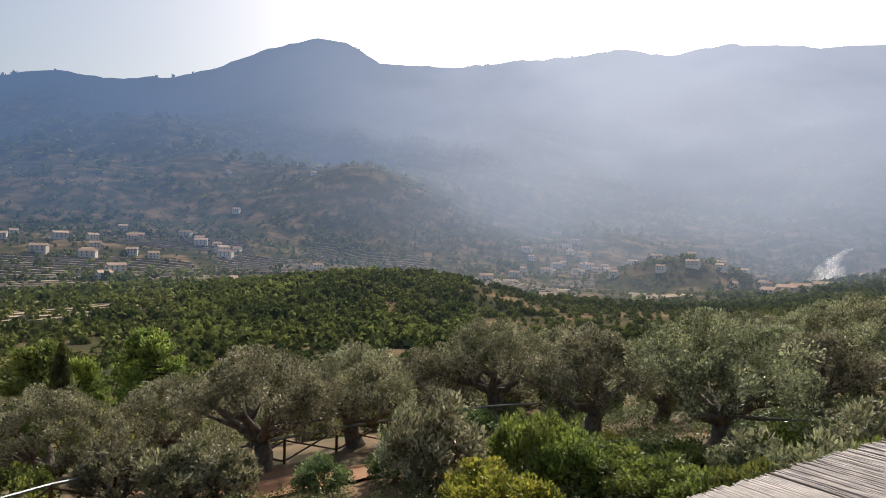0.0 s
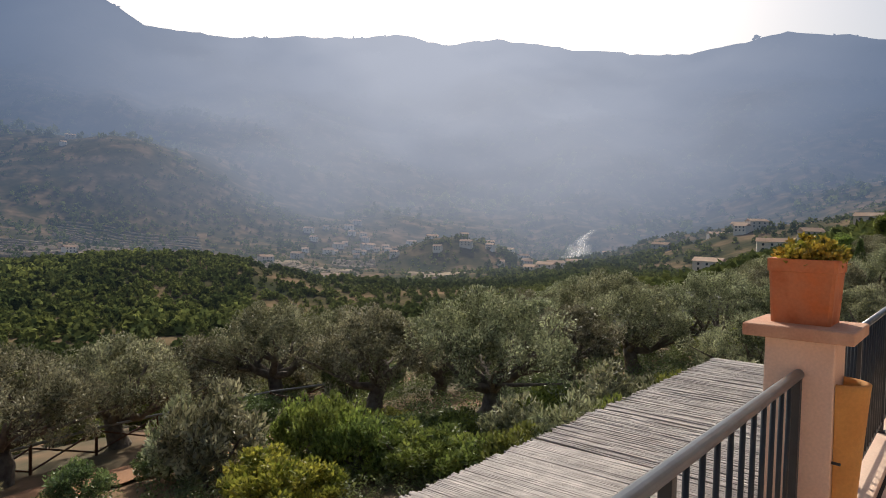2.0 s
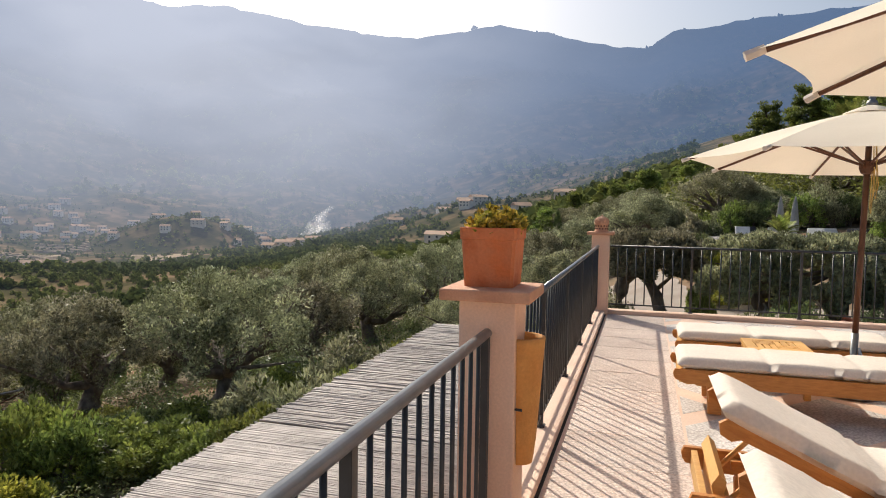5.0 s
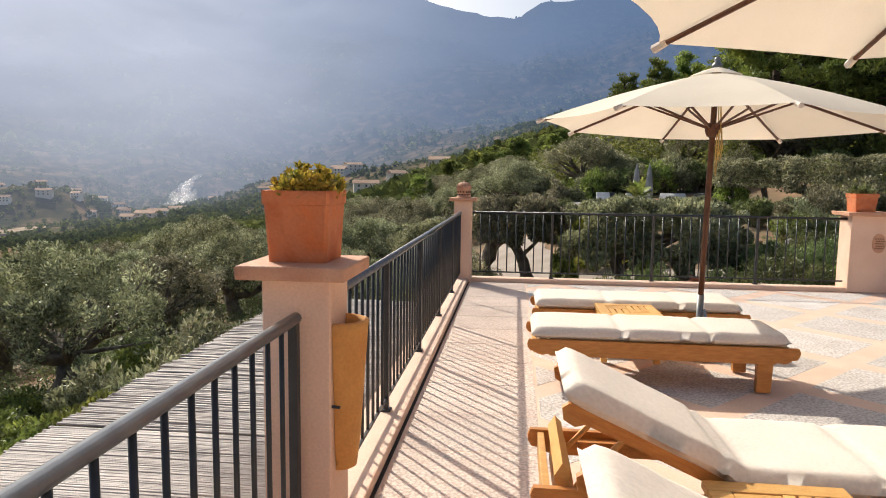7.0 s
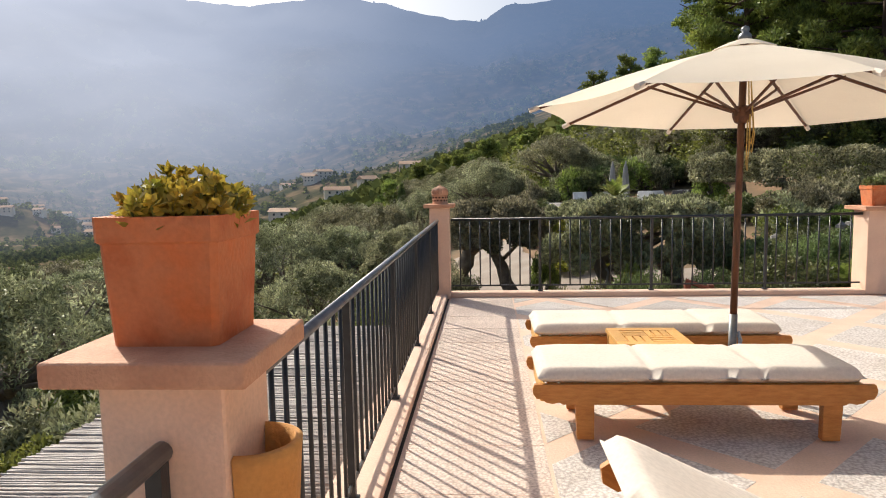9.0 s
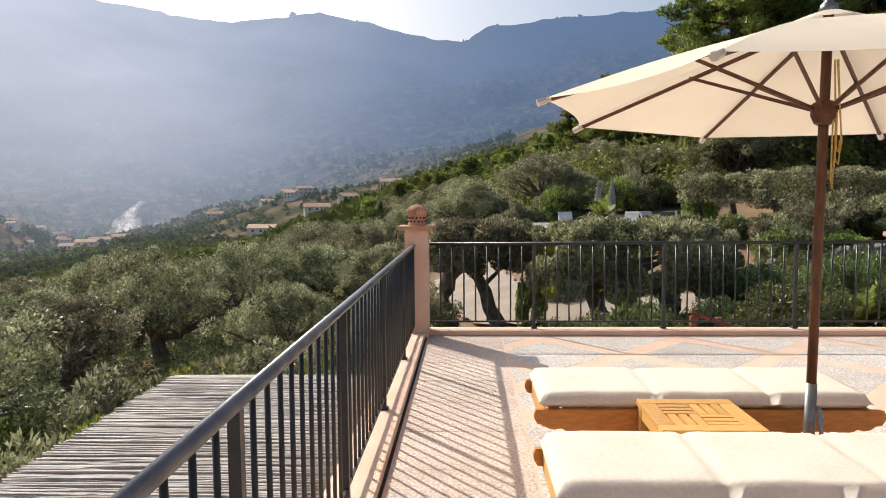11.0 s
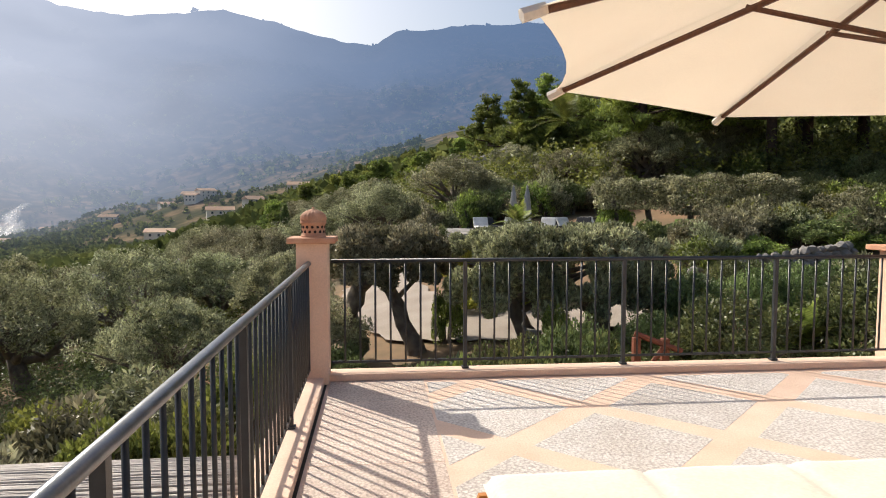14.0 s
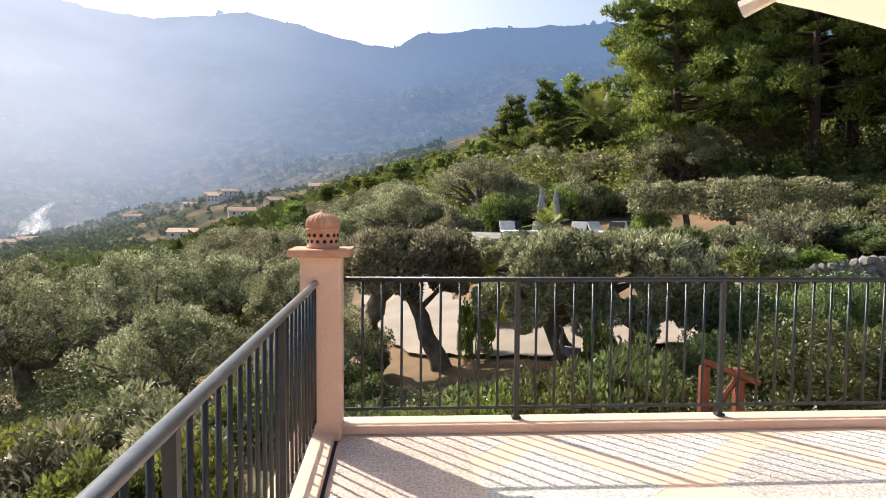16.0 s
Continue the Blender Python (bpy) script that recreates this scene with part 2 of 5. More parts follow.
def rod(a, b, r0, r1=None, sides=8, bm=None):
    """A round bar from a to b."""
    bm = bm or bmesh.new()
    a, b = Vector(a), Vector(b)
    r1 = r0 if r1 is None else r1
    q = (b - a).to_track_quat('Z', 'Y')
    rings = []
    for p, r in ((a, r0), (b, r1)):
        rings.append([bm.verts.new(p + q @ Vector((r * math.cos(2 * math.pi * i / sides), r * math.sin(2 * math.pi * i / sides), 0))) for i in range(sides)])
    for i in range(sides):
        j = (i + 1) % sides
        bm.faces.new((rings[0][i], rings[0][j], rings[1][j], rings[1][i]))
    bm.faces.new(list(reversed(rings[0])))
    bm.faces.new(rings[1])
    return bm


def lathe(profile, sides=24, bm=None, wave=None, half=False):
    """A turned body from (radius, height) pairs."""
    bm = bm or bmesh.new()
    span = math.pi if half else 2 * math.pi
    n = sides + 1 if half else sides
    rings = []
    for k, (r, z) in enumerate(profile):
        ring = []
        for i in range(n):
            a = span * i / sides
            rr = r * (1 + (wave(a, k) if wave else 0))
            ring.append(bm.verts.new((rr * math.sin(a), -rr * math.cos(a), z)))
        rings.append(ring)
    for k in range(len(rings) - 1):
        for i in range(n - 1 if half else n):
            j = (i + 1) % n
            bm.faces.new((rings[k][i], rings[k][j], rings[k + 1][j], rings[k + 1][i]))
    return bm


def tube(points, radii, sides=7, bm=None):
    """A tapering limb through points."""
    bm = bm or bmesh.new()
    prev = None
    pts = [Vector(p) for p in points]
    for k, p in enumerate(pts):
        d = (pts[min(k + 1, len(pts) - 1)] - pts[max(k - 1, 0)]).normalized()
        q = d.to_track_quat('Z', 'Y')
        ring = []
        for i in range(sides):
            a = 2 * math.pi * i / sides
            rr = radii[k] * (1 + 0.22 * noise.noise(p * 3 + Vector((math.cos(a), math.sin(a), 0)) * 1.3))
            ring.append(bm.verts.new(p + q @ Vector((rr * math.cos(a), rr * math.sin(a), 0))))
        if prev:
            for i in range(sides):
                j = (i + 1) % sides
                bm.faces.new((prev[i], prev[j], ring[j], ring[i]))
        prev = ring
    bm.faces.new(prev)
    return bm


def outline(points, y0, y1, bm=None):
    """A board cut to an outline in x and z, from y0 to y1."""
    bm = bm or bmesh.new()
    a = [bm.verts.new((x, y0, z)) for x, z in points]
    b = [bm.verts.new((x, y1, z)) for x, z in points]
    n = len(points)
    bm.faces.new(a)
    bm.faces.new(list(reversed(b)))
    for i in range(n):
        j = (i + 1) % n
        bm.faces.new((a[j], a[i], b[i], b[j]))
    bmesh.ops.recalc_face_normals(bm, faces=bm.faces[:])
    return bm


def fast_mesh(name, verts, faces, material):
    me = bpy.data.meshes.new(name)
    v = np.asarray(verts, dtype=np.float32).reshape(-1, 3)
    f = np.asarray(faces, dtype=np.int32)
    k = f.shape[1]
    me.vertices.add(len(v))
    me.vertices.foreach_set("co", v.ravel())
    me.loops.add(f.size)
    me.loops.foreach_set("vertex_index", f.ravel())
    me.polygons.add(len(f))
    me.polygons.foreach_set("loop_start", np.arange(0, f.size, k, dtype=np.int32))
    me.update(calc_edges=True)
    me.validate()
    me.materials.append(material)
    return me


def leaves(centres, axes, length, width, rng, spread=1.0):
    """Leaf blades: four-cornered, folded a little, at the centres and leaning along the axes."""
    n = len(centres)
    d = axes + rng.normal(0, spread, (n, 3))
    d /= np.linalg.norm(d, axis=1)[:, None] + 1e-9
    s = np.cross(d, rng.normal(0, 1, (n, 3)))
    s /= np.linalg.norm(s, axis=1)[:, None] + 1e-9
    up = np.cross(d, s)
    ln = length * rng.uniform(0.6, 1.3, (n, 1))
    w = width * rng.uniform(0.7, 1.3, (n, 1))
    v = np.empty((n, 4, 3))
    v[:, 0] = centres - d * ln * 0.5
    v[:, 1] = centres + s * w * 0.5 + up * w * 0.15
    v[:, 2] = centres + d * ln * 0.5
    v[:, 3] = centres - s * w * 0.5 + up * w * 0.15
    f = np.arange(n * 4).reshape(n, 4)
    return v.reshape(-1, 3), f


def crown_points(blobs, per, rng, shell=0.75):
    """Points in clumps: each blob is (x, y, z, rx, ry, rz)."""
    out, ax = [], []
    for bx, by, bz, rx, ry, rz in blobs:
        d = rng.normal(0, 1, (per, 3))
        d /= np.linalg.norm(d, axis=1)[:, None]
        r = shell + (1 - shell) * rng.random((per, 1)) ** 0.5
        r = np.where(rng.random((per, 1)) < 0.25, r * rng.random((per, 1)), r)
        out.append(np.array((bx, by, bz)) + d * r * np.array((rx, ry, rz)))
        ax.append(d * 0.8 + np.array((0, 0, 0.35)))
    return np.vstack(out), np.vstack(ax)


def olive_tree_data(seed, height, spread, flat=1.0, n_leaf=9000, leaf=0.12, lean=0.3):
    """Trunk bmesh and crown mesh of an old olive: twisted trunk, few limbs, lumpy crown with gaps."""
    rng = np.random.default_rng(seed)
    bm = bmesh.new()
    t0 = height * 0.30
    top = Vector((lean * rng.uniform(-1, 1), lean * rng.uniform(-1, 1), t0))
    base = height * 0.085
    tube([(0, 0, -0.5), (0.02, 0.03, 0.05), top * 0.5 + Vector((rng.uniform(-.15, .15), rng.uniform(-.15, .15), 0)), top], [base * 1.5, base * 1.25, base * 0.95, base * 0.85], 9, bm)
    blobs = []
    limbs = 6
    for i in range(limbs):
        a = 2 * math.pi * (i + rng.uniform(-.3, .3)) / limbs
        rr = spread * 0.5 * rng.uniform(0.45, 0.75)
        e = Vector((math.cos(a) * rr, math.sin(a) * rr, height * (0.62 + 0.12 * rng.uniform(-1, 1) * flat)))
        mid = top.lerp(e, 0.45) + Vector((0, 0, -0.05 * height)) + Vector(rng.normal(0, 0.12, 3))
        tube([top - Vector((0, 0, 0.1)), mid, e], [base * 0.6, base * 0.38, base * 0.12], 6, bm)
        for j in range(3):
            e2 = e + Vector((rng.normal(0, .15) * spread, rng.normal(0, .15) * spread, rng.uniform(-.12, .16) * height * flat))
            tube([mid, mid.lerp(e2, .6) + Vector(rng.normal(0, .06, 3)), e2], [base * 0.25, base * 0.14, base * 0.05], 5, bm)
            s = spread * rng.uniform(0.07, 0.11)
            blobs.append((*e2, s * 1.1, s * 1.1, s * 0.9))
    # many small sprays in a loose dome hanging low at its rim
    for i in range(90):
        a = rng.uniform(0, 2 * math.pi)
        q = rng.random() ** 0.55
        x, y = math.cos(a) * spread * 0.5 * q, math.sin(a) * spread * 0.5 * q
        top_z = 0.60 + 0.36 * (1 - q ** 2.5)
        z = height * (top_z - 0.30 * rng.random() ** 2.0 * (0.4 + 0.6 * q) + rng.normal(0, 0.035))
        s = spread * rng.uniform(0.04, 0.085)
        blobs.append((x, y, z, s, s, s * 1.05))
    c, ax = crown_points(blobs, n_leaf // len(blobs), rng)
    v, f = leaves(c, ax, leaf, leaf * 0.34, rng, 0.6)
    return bm, fast_mesh("crown", v, f, olive_leaf)


def make_tree(name, label, trunk_bm, crown_me, trunk_mat, group):
    t = thing(name, label, "tree", group)
    part("trunk", trunk_bm, trunk_mat, t, smooth=True)
    c = new("crown", crown_me)
    c.parent = t
    return t


def shrub_mesh(seed, leaf_mat, n_leaf=2600, leaf=0.07, width_ratio=0.5, lumps=9, upright=0.3):
    """A low leafy shrub about 1 m across and 0.8 m high, lumpy, with gaps at its foot."""
    rng = np.random.default_rng(seed)
    blobs = [(0, 0, 0.30, 0.34, 0.34, 0.30)]
    for i in range(lumps * 3):
        a, rr = rng.uniform(0, 2 * math.pi), 0.40 * math.sqrt(rng.random())
        s = rng.uniform(0.07, 0.14)
        blobs.append((math.cos(a) * rr, math.sin(a) * rr, (0.68 + rng.normal(0, 0.03)) * (1 - 2.6 * rr * rr) * rng.random() ** 0.4, s, s, s * 1.15))
    c, ax = crown_points(blobs, n_leaf // len(blobs), rng, 0.6)
    c[:, 2] = np.abs(c[:, 2])
    ax[:, 2] += upright
    v, f = leaves(c, ax, leaf, leaf * width_ratio, rng, 0.55)
    return fast_mesh("foliage", v, f, leaf_mat)


def stems_bm(seed, n=6):
    rng = random.Random(seed)
    bm = bmesh.new()
    for i in range(n):
        a = 2 * math.pi * i / n
        tube([(0.03 * math.cos(a), 0.03 * math.sin(a), -0.25), (0.1 * math.cos(a), 0.1 * math.sin(a), 0.15), (0.28 * math.cos(a), 0.28 * math.sin(a), rng.uniform(.3, .5))], [0.022, 0.016, 0.006], 5, bm)
    return bm

# ---- terrain ----


def smooth(a, b, x):
    t = np.clip((x - a) / (b - a), 0, 1)
    return t * t * (3 - 2 * t)


# skyline: degrees left of the terrace's long side, degrees of elevation
RIDGE = ((-180, 8), (-90, 10), (-40, 12.5), (-17, 14.6), (-9, 14.5), (-1.7, 14.0), (0, 12.9), (3, 13.1), (6, 13.8), (12, 15.0), (17, 14.3), (19, 13.8), (28.5, 14.6), (34.5, 15.5),
         (39, 14.9), (43, 15.6), (52, 14.9), (58, 14.4), (63.4, 14.6), (65.8, 16.0), (68.7, 16.2), (72.3, 15.1), (76, 13.5), (80, 12.2), (84.5, 11.6), (88, 11.8), (92, 10.8), (130, 9), (180, 8))
RADII = (60, 100, 200, 400, 800, 1200, 1600)
# hillside elevations at those distances, for a few directions
SLOPES = {-180: (1, 2, 3, 4, 5, 6, 7), -60: (3, 5, 6, 7, 8, 9, 10), -25: (2.0, 4.5, 6, 7, 7.5, 8, 9), -10: (0.5, 3.5, 4.5, 5, 5.5, 6, 7), 0: (-1.8, 0.2, 2.0, 2.6, 3.2, 4, 6), 8: (-4.5, -3, -1.0, 0.2, 0.8, 2, 5), 18: (-8, -6.2, -4.8, -3.6, -2.6, -1.2, 3),
          32: (-11.5, -9.0, -7.0, -5.2, -3.6, -2.2, 2), 50: (-16.5, -13, -10, -7.4, -3.4, -0.6, 2.5), 70: (-17, -13.5, -10, -6.2, -2.2, 0.6, 3.2), 95: (-16, -12.5, -9, -5.5, -1.6, 1, 3.5), 140: (-8, -6, -4, -2, 0, 2, 4), 180: (1, 2, 3, 4, 5, 6, 7)}
AZ = sorted(SLOPES)


def rough2(x, y, s):
    """Gentle repeating-free relief from a few turned waves."""
    return (np.sin(x / s + 1.3 * np.sin(y / s * 0.7 + 0.4)) + 0.6 * np.sin(1.9 * y / s + 1.1 * np.sin(1.3 * x / s)) + 0.35 * np.sin(3.7 * x / s + 2.1 * y / s)) / 1.95


def ground(x, y):
    x, y = np.asarray(x, dtype=float), np.asarray(y, dtype=float)
    near = np.where(x < 3, -1.8 + 0.2 * (np.maximum(x, -5) - 3) + 0.17 * np.minimum(x + 5, 0), -1.8 + 0.12 * (x - 3)) + 0.12 * np.clip(y - 20, 0, 60) * smooth(-8, 8, x)
    near = near - 0.12 * np.clip(-24 - x, 0, 60)
    near = np.maximum(near, -18) + 0.12 * rough2(x, y, 2.3) * smooth(3, 12, np.hypot(x, y - 4))
    r = np.maximum(np.hypot(x, y), 1)
    th = np.degrees(np.arctan2(-x, y))
    lr = np.log(np.clip(r, 60, 2600))
    ridge = np.interp(th, [a for a, _ in RIDGE], [e + 0.2 for _, e in RIDGE])
    el = np.zeros_like(r)
    cols = np.array([np.interp(th, AZ, [SLOPES[a][i] for a in AZ]) for i in range(len(RADII))] + [ridge])
    nodes = np.log(np.array(RADII + (2600,)))
    for i in range(len(nodes) - 1):
        w = (lr - nodes[i]) / (nodes[i + 1] - nodes[i])
        sel = (w >= 0) & (w <= 1)
        el = np.where(sel, cols[i] * (1 - w) + cols[i + 1] * w, el)
    far = 1.5 + r * np.tan(np.radians(el))
    far = far + r * 0.006 * rough2(x, y, 70) * smooth(60, 300, r) * smooth(2400, 1500, r)
    far = far + r * 0.020 * rough2(x, y, 260) * smooth(400, 900, r) * smooth(2500, 1900, r)
    far = far + r * 0.011 * rough2(x * 0.8 + y * 0.6, y * 0.8 - x * 0.6, 110) * smooth(900, 1500, r) * smooth(2550, 2200, r)
    far = far + r * 0.0022 * (rough2(x, y, 37) + 0.7 * rough2(x, y, 15)) * smooth(2000, 2500, r)
    # wooded knolls in the valley
    for kx, ky, kr, kh in ((-560, 720, 130, 48), (-330, 190, 150, 26), (-180, 640, 120, 26), (-300, 900, 160, 40), (-1150, 560, 300, 85), (-1650, 260, 620, 85), (-1500, 900, 420, 70)):
        far = far + kh * np.exp(-((x - kx) ** 2 + (y - ky) ** 2) / (2 * (kr * 0.5) ** 2))
    # beyond the skyline the land falls away
    far = far - np.clip(r - 2600, 0, None) * 0.35
    w = smooth(38, 70, r)
    return near * (1 - w) + far * w


def polar_sheet(r0, r1, nr, na, name, material, label, category):
    rr = np.exp(np.linspace(math.log(r0), math.log(r1), nr))
    aa = np.linspace(0, 2 * math.pi, na, endpoint=False)
    R, A = np.meshgrid(rr, aa, indexing="ij")
    X, Y = R * np.sin(A), R * np.cos(A)
    v = np.stack([X, Y, ground(X, Y)], -1).reshape(-1, 3)
    i = np.arange(nr - 1)[:, None] * na + np.arange(na)[None, :]
    j = np.arange(nr - 1)[:, None] * na + (np.arange(na)[None, :] + 1) % na
    f = np.stack([i, i + na, j + na, j], -1).reshape(-1, 4)
    ob = new(name, fast_mesh(name, v, f, material))
    ob.data.shade_smooth()
    return tagged(ob, label, category, kind="structure")


gx, gy = np.meshgrid(np.linspace(-75, 75, 190), np.linspace(-75, 75, 190), indexing="ij")
gv = np.stack([gx, gy, ground(gx, gy)], -1).reshape(-1, 3)
gi = (np.arange(189)[:, None] * 190 + np.arange(189)[None, :])
ob = new("ground", fast_mesh("ground", gv, np.stack([gi, gi + 190, gi + 191, gi + 1], -1).reshape(-1, 4), earth))
ob.data.shade_smooth()
tagged(ob, "dry brown garden earth sloping away below the terrace", "ground", kind="structure")
polar_sheet(70, 3600, 150, 620, "backdrop", far_ground, "valley and mountain ridge of dark scrub with painted haze", "mountain")

# ---- terrace ----
X1, Y0, YB = 9.0, -6.0, 10.45
fl = thing("floor", "terrace floor of grey pebble panels and peach bands", "floor", kind="structure")
part("slab", box(-0.14, X1, Y0, YB, -0.4, -0.012), band, fl, "peach concrete bands between the panels")
part("drain_slot", box(0.115, 0.134, Y0, YB - 0.2, -0.012, -0.006), gap_dark, fl, "dark narrow drain slot")
kerb = new("trim", mesh_of(box(-0.14, 0.115, Y0, YB + 0.0, -0.011, PLASTER_TOP, 0.008), "trim", plaster))
tagged(kerb, "peach plaster kerb under the railing", "kerb", kind="structure")
kerb2 = new("trim", mesh_of(box(0.117, X1, 10.25, YB, -0.011, PLASTER_TOP - 0.003, 0.008), "trim", plaster))
tagged(kerb2, "peach plaster kerb under the far railing", "kerb", kind="structure")
tagged(new("wall_west", mesh_of(box(-0.145, 0.12, Y0, YB + 0.005, -6, -0.404), "wall_west", plaster)), "peach plastered retaining wall below the terrace", "wall", kind="structure")
tagged(new("wall_north", mesh_of(box(0.122, X1, YB - 0.25, YB + 0.004, -5, -0.404), "wall_north", plaster)), "peach plastered retaining wall below the terrace", "wall", kind="structure")
tagged(new("wall_house", mesh_of(box(-0.14, X1 + 0.3, Y0 - 0.35, Y0 - 0.003, -5, 3.2), "wall_house", plaster)), "plain peach house wall closing the terrace", "wall", kind="structure")
tagged(new("wall_east", mesh_of(box(X1 + 0.003, X1 + 0.3, Y0, YB, -5, 0.6), "wall_east", plaster)), "plain low peach wall closing the terrace", "wall", kind="structure")
tagged(new("wall_parapet", mesh_of(box(5.80, X1, 10.24, 10.49, 0.02, 0.42, 0.01), "wall_parapet", plaster)), "low peach plastered parapet", "wall", kind="structure")


def pillar(x, y, w, d, h, cap_over, cap_t, label):
    p = thing("pillar", label, "pillar")
    bm = box(x - w / 2, x + w / 2, y - d / 2, y + d / 2, -0.008, h - cap_t, 0.012, segments=3)
    part("shaft", bm, plaster, p)
    c = box(x - w / 2 - cap_over, x + w / 2 + cap_over, y - d / 2 - cap_over, y + d / 2 + cap_over, h - cap_t, h, 0.009, segments=3)
    part("cap", c, cap_stone, p, "worn terracotta cap slab")
    return p


p1 = pillar(-0.005, 3.125, 0.25, 0.25, 1.172, 0.07, 0.05, "peach plastered pillar with a terracotta cap slab")
p2 = pillar(0.028, 10.255, 0.25, 0.25, 1.195, 0.066, 0.045, "slim peach corner pillar with a terracotta cap")
p3 = pillar(5.525, 10.405, 0.5, 0.34, 1.08, 0.08, 0.05, "wide peach pillar with a pierced clay niche")
# pierced clay ornament set in the wide pillar
bm = bmesh.new()
rim = [(5.635 + 0.085 * math.sin(a), 0.66 + 0.125 * math.cos(a) * (1.1 if math.cos(a) > 0 else 1)) for a in np.linspace(0, 2 * math.pi, 18, endpoint=False)]
outline(rim, 10.222, 10.238, bm)
orn = part("clay_ornament", bm, cap_stone, p3, "pierced pale clay ornament")
for i in range(4):
    for j in range(5):
        cx, cz = 5.635 - 0.045 + 0.03 * i + (0.015 if j % 2 else 0), 0.60 + 0.032 * j
        if abs(cx - 5.635) < 0.06:
            part("hole", rod((cx, 10.219, cz), (cx, 10.226, cz), 0.009, sides=6), gap_dark, orn)


def square_pot(x, y, z, top, bottom, h, label):
    """A square clay pot: tapering sides, thick rim, soil."""
    t = thing("plant_pot", label, "flowerpot")
    bm = bmesh.new()
    prof = [(bottom / 2, 0), (top * 0.475, h * 0.78), (top * 0.475, h * 0.79), (top / 2, h * 0.81), (top / 2 * 1.01, h), (top / 2 - 0.022, h), (top / 2 - 0.028, h * 0.86)]
    rings = []
    for r, zz in prof:
        k = 0.012
        ring = []
        for sx, sy in ((-1, -1), (1, -1), (1, 1), (-1, 1)):
            cs = [(sx * r, sy * (r - k)), (sx * (r - k), sy * r)]
            if sx * sy > 0:
                ring += [bm.verts.new((x + a, y + b, z + zz)) for a, b in cs]
            else:
                ring += [bm.verts.new((x + a, y + b, z + zz)) for a, b in reversed(cs)]
        rings.append(ring)
    for a, b in zip(rings, rings[1:]):
        for i in range(8):
            bm.faces.new((a[i], a[(i + 1) % 8], b[(i + 1) % 8], b[i]))
    bm.faces.new(list(reversed(rings[0])))
    bmesh.ops.recalc_face_normals(bm, faces=bm.faces[:])
    part("pot_body", bm, terracotta, t)
    part("soil", box(x - top / 2 + 0.027, x + top / 2 - 0.027, y - top / 2 + 0.027, y + top / 2 - 0.027, z + h * 0.8, z + h * 0.9), earth, t)
    return t


square_pot(-0.017, 3.16, 1.172, 0.25, 0.215, 0.258, "square terracotta pot on the pillar cap")
square_pot(5.47, 10.42, 1.08, 0.30, 0.25, 0.25, "square terracotta pot on the wide pillar")


def succulent(x, y, z, r, h, n, seed, material, leaf, label, width=0.5):
    rng = np.random.default_rng(seed)
    t = thing("potted_plant", label, "plant")
    bm = bmesh.new()
    cs, ax = [], []
    for i in range(n):
        a, rr = rng.uniform(0, 2 * math.pi), r * math.sqrt(rng.random())
        top = Vector((x + math.cos(a) * rr * 1.12, y + math.sin(a) * rr * 1.12, z + h * rng.uniform(0.35, 1.0) * (1.05 - 0.5 * (rr / r) ** 2)))
        rod((x + math.cos(a) * rr * 0.8, y + math.sin(a) * rr * 0.8, z - 0.03), top, 0.004, 0.003, 5, bm)
        m = 16
        d = rng.normal(0, 1, (m, 3))
        d[:, 2] = np.abs(d[:, 2])
        d /= np.linalg.norm(d, axis=1)[:, None]
        cs.append(np.array(top) + d * leaf * 0.55 - np.array((0, 0, 1)) * rng.uniform(0, h * 0.4, (m, 1)) * (rng.random((m, 1)) < 0.5))
        ax.append(d)
    part("stem", bm, shrub_leaf, t)
    v, f = leaves(np.vstack(cs), np.vstack(ax) * 2, leaf, leaf * width, rng, 0.3)
    o = new("foliage", fast_mesh("foliage", v, f, material))
    o.parent = t
    return t


succulent(-0.012, 3.16, 1.40, 0.115, 0.115, 95, 4, pot_leaf, 0.028, "golden green succulent filling the terracotta pot", 0.6)
succulent(5.47, 10.42, 1.31, 0.14, 0.12, 40, 5, dark_leaf, 0.045, "green plant in the pot on the wide pillar")

# half-round clay wall planter on the near pillar
wp = thing("wall_planter", "ochre clay half-cone wall planter fixed to the pillar", "planter")
bm = lathe([(0.005, 0.40), (0.062, 0.40), (0.075, 0.5), (0.105, 0.93), (0.108, 0.955), (0.095, 0.96), (0.088, 0.93), (0.05, 0.45)], 18, half=True)
o = part("planter_body", bm, ochre, wp, smooth=True)
wp.location = (0.122, 3.12, 0)
part("hook", rod((0.0, -0.11, 0.66), (0.03, -0.115, 0.66), 0.006), iron, wp, "small iron hook")

# pierced clay lantern with a ribbed dome on the corner pillar
lan = thing("clay_lantern", "pierced terracotta lantern with a ribbed dome", "lantern")
lan.location = (0.033, 10.255, 1.195)
part("drum", lathe([(0.10, 0), (0.104, 0.008), (0.10, 0.016), (0.096, 0.02), (0.096, 0.105), (0.104, 0.11), (0.106, 0.125), (0.098, 0.13)], 28), cap_stone, lan, smooth=True)
part("dome", lathe([(0.098, 0.128), (0.103, 0.15), (0.095, 0.18), (0.07, 0.205), (0.03, 0.222), (0.012, 0.228), (0.012, 0.24), (0.002, 0.247)], 72, wave=lambda a, k: 0.055 * math.cos(18 * a) if k < 5 else 0), cap_stone, lan, smooth=True)
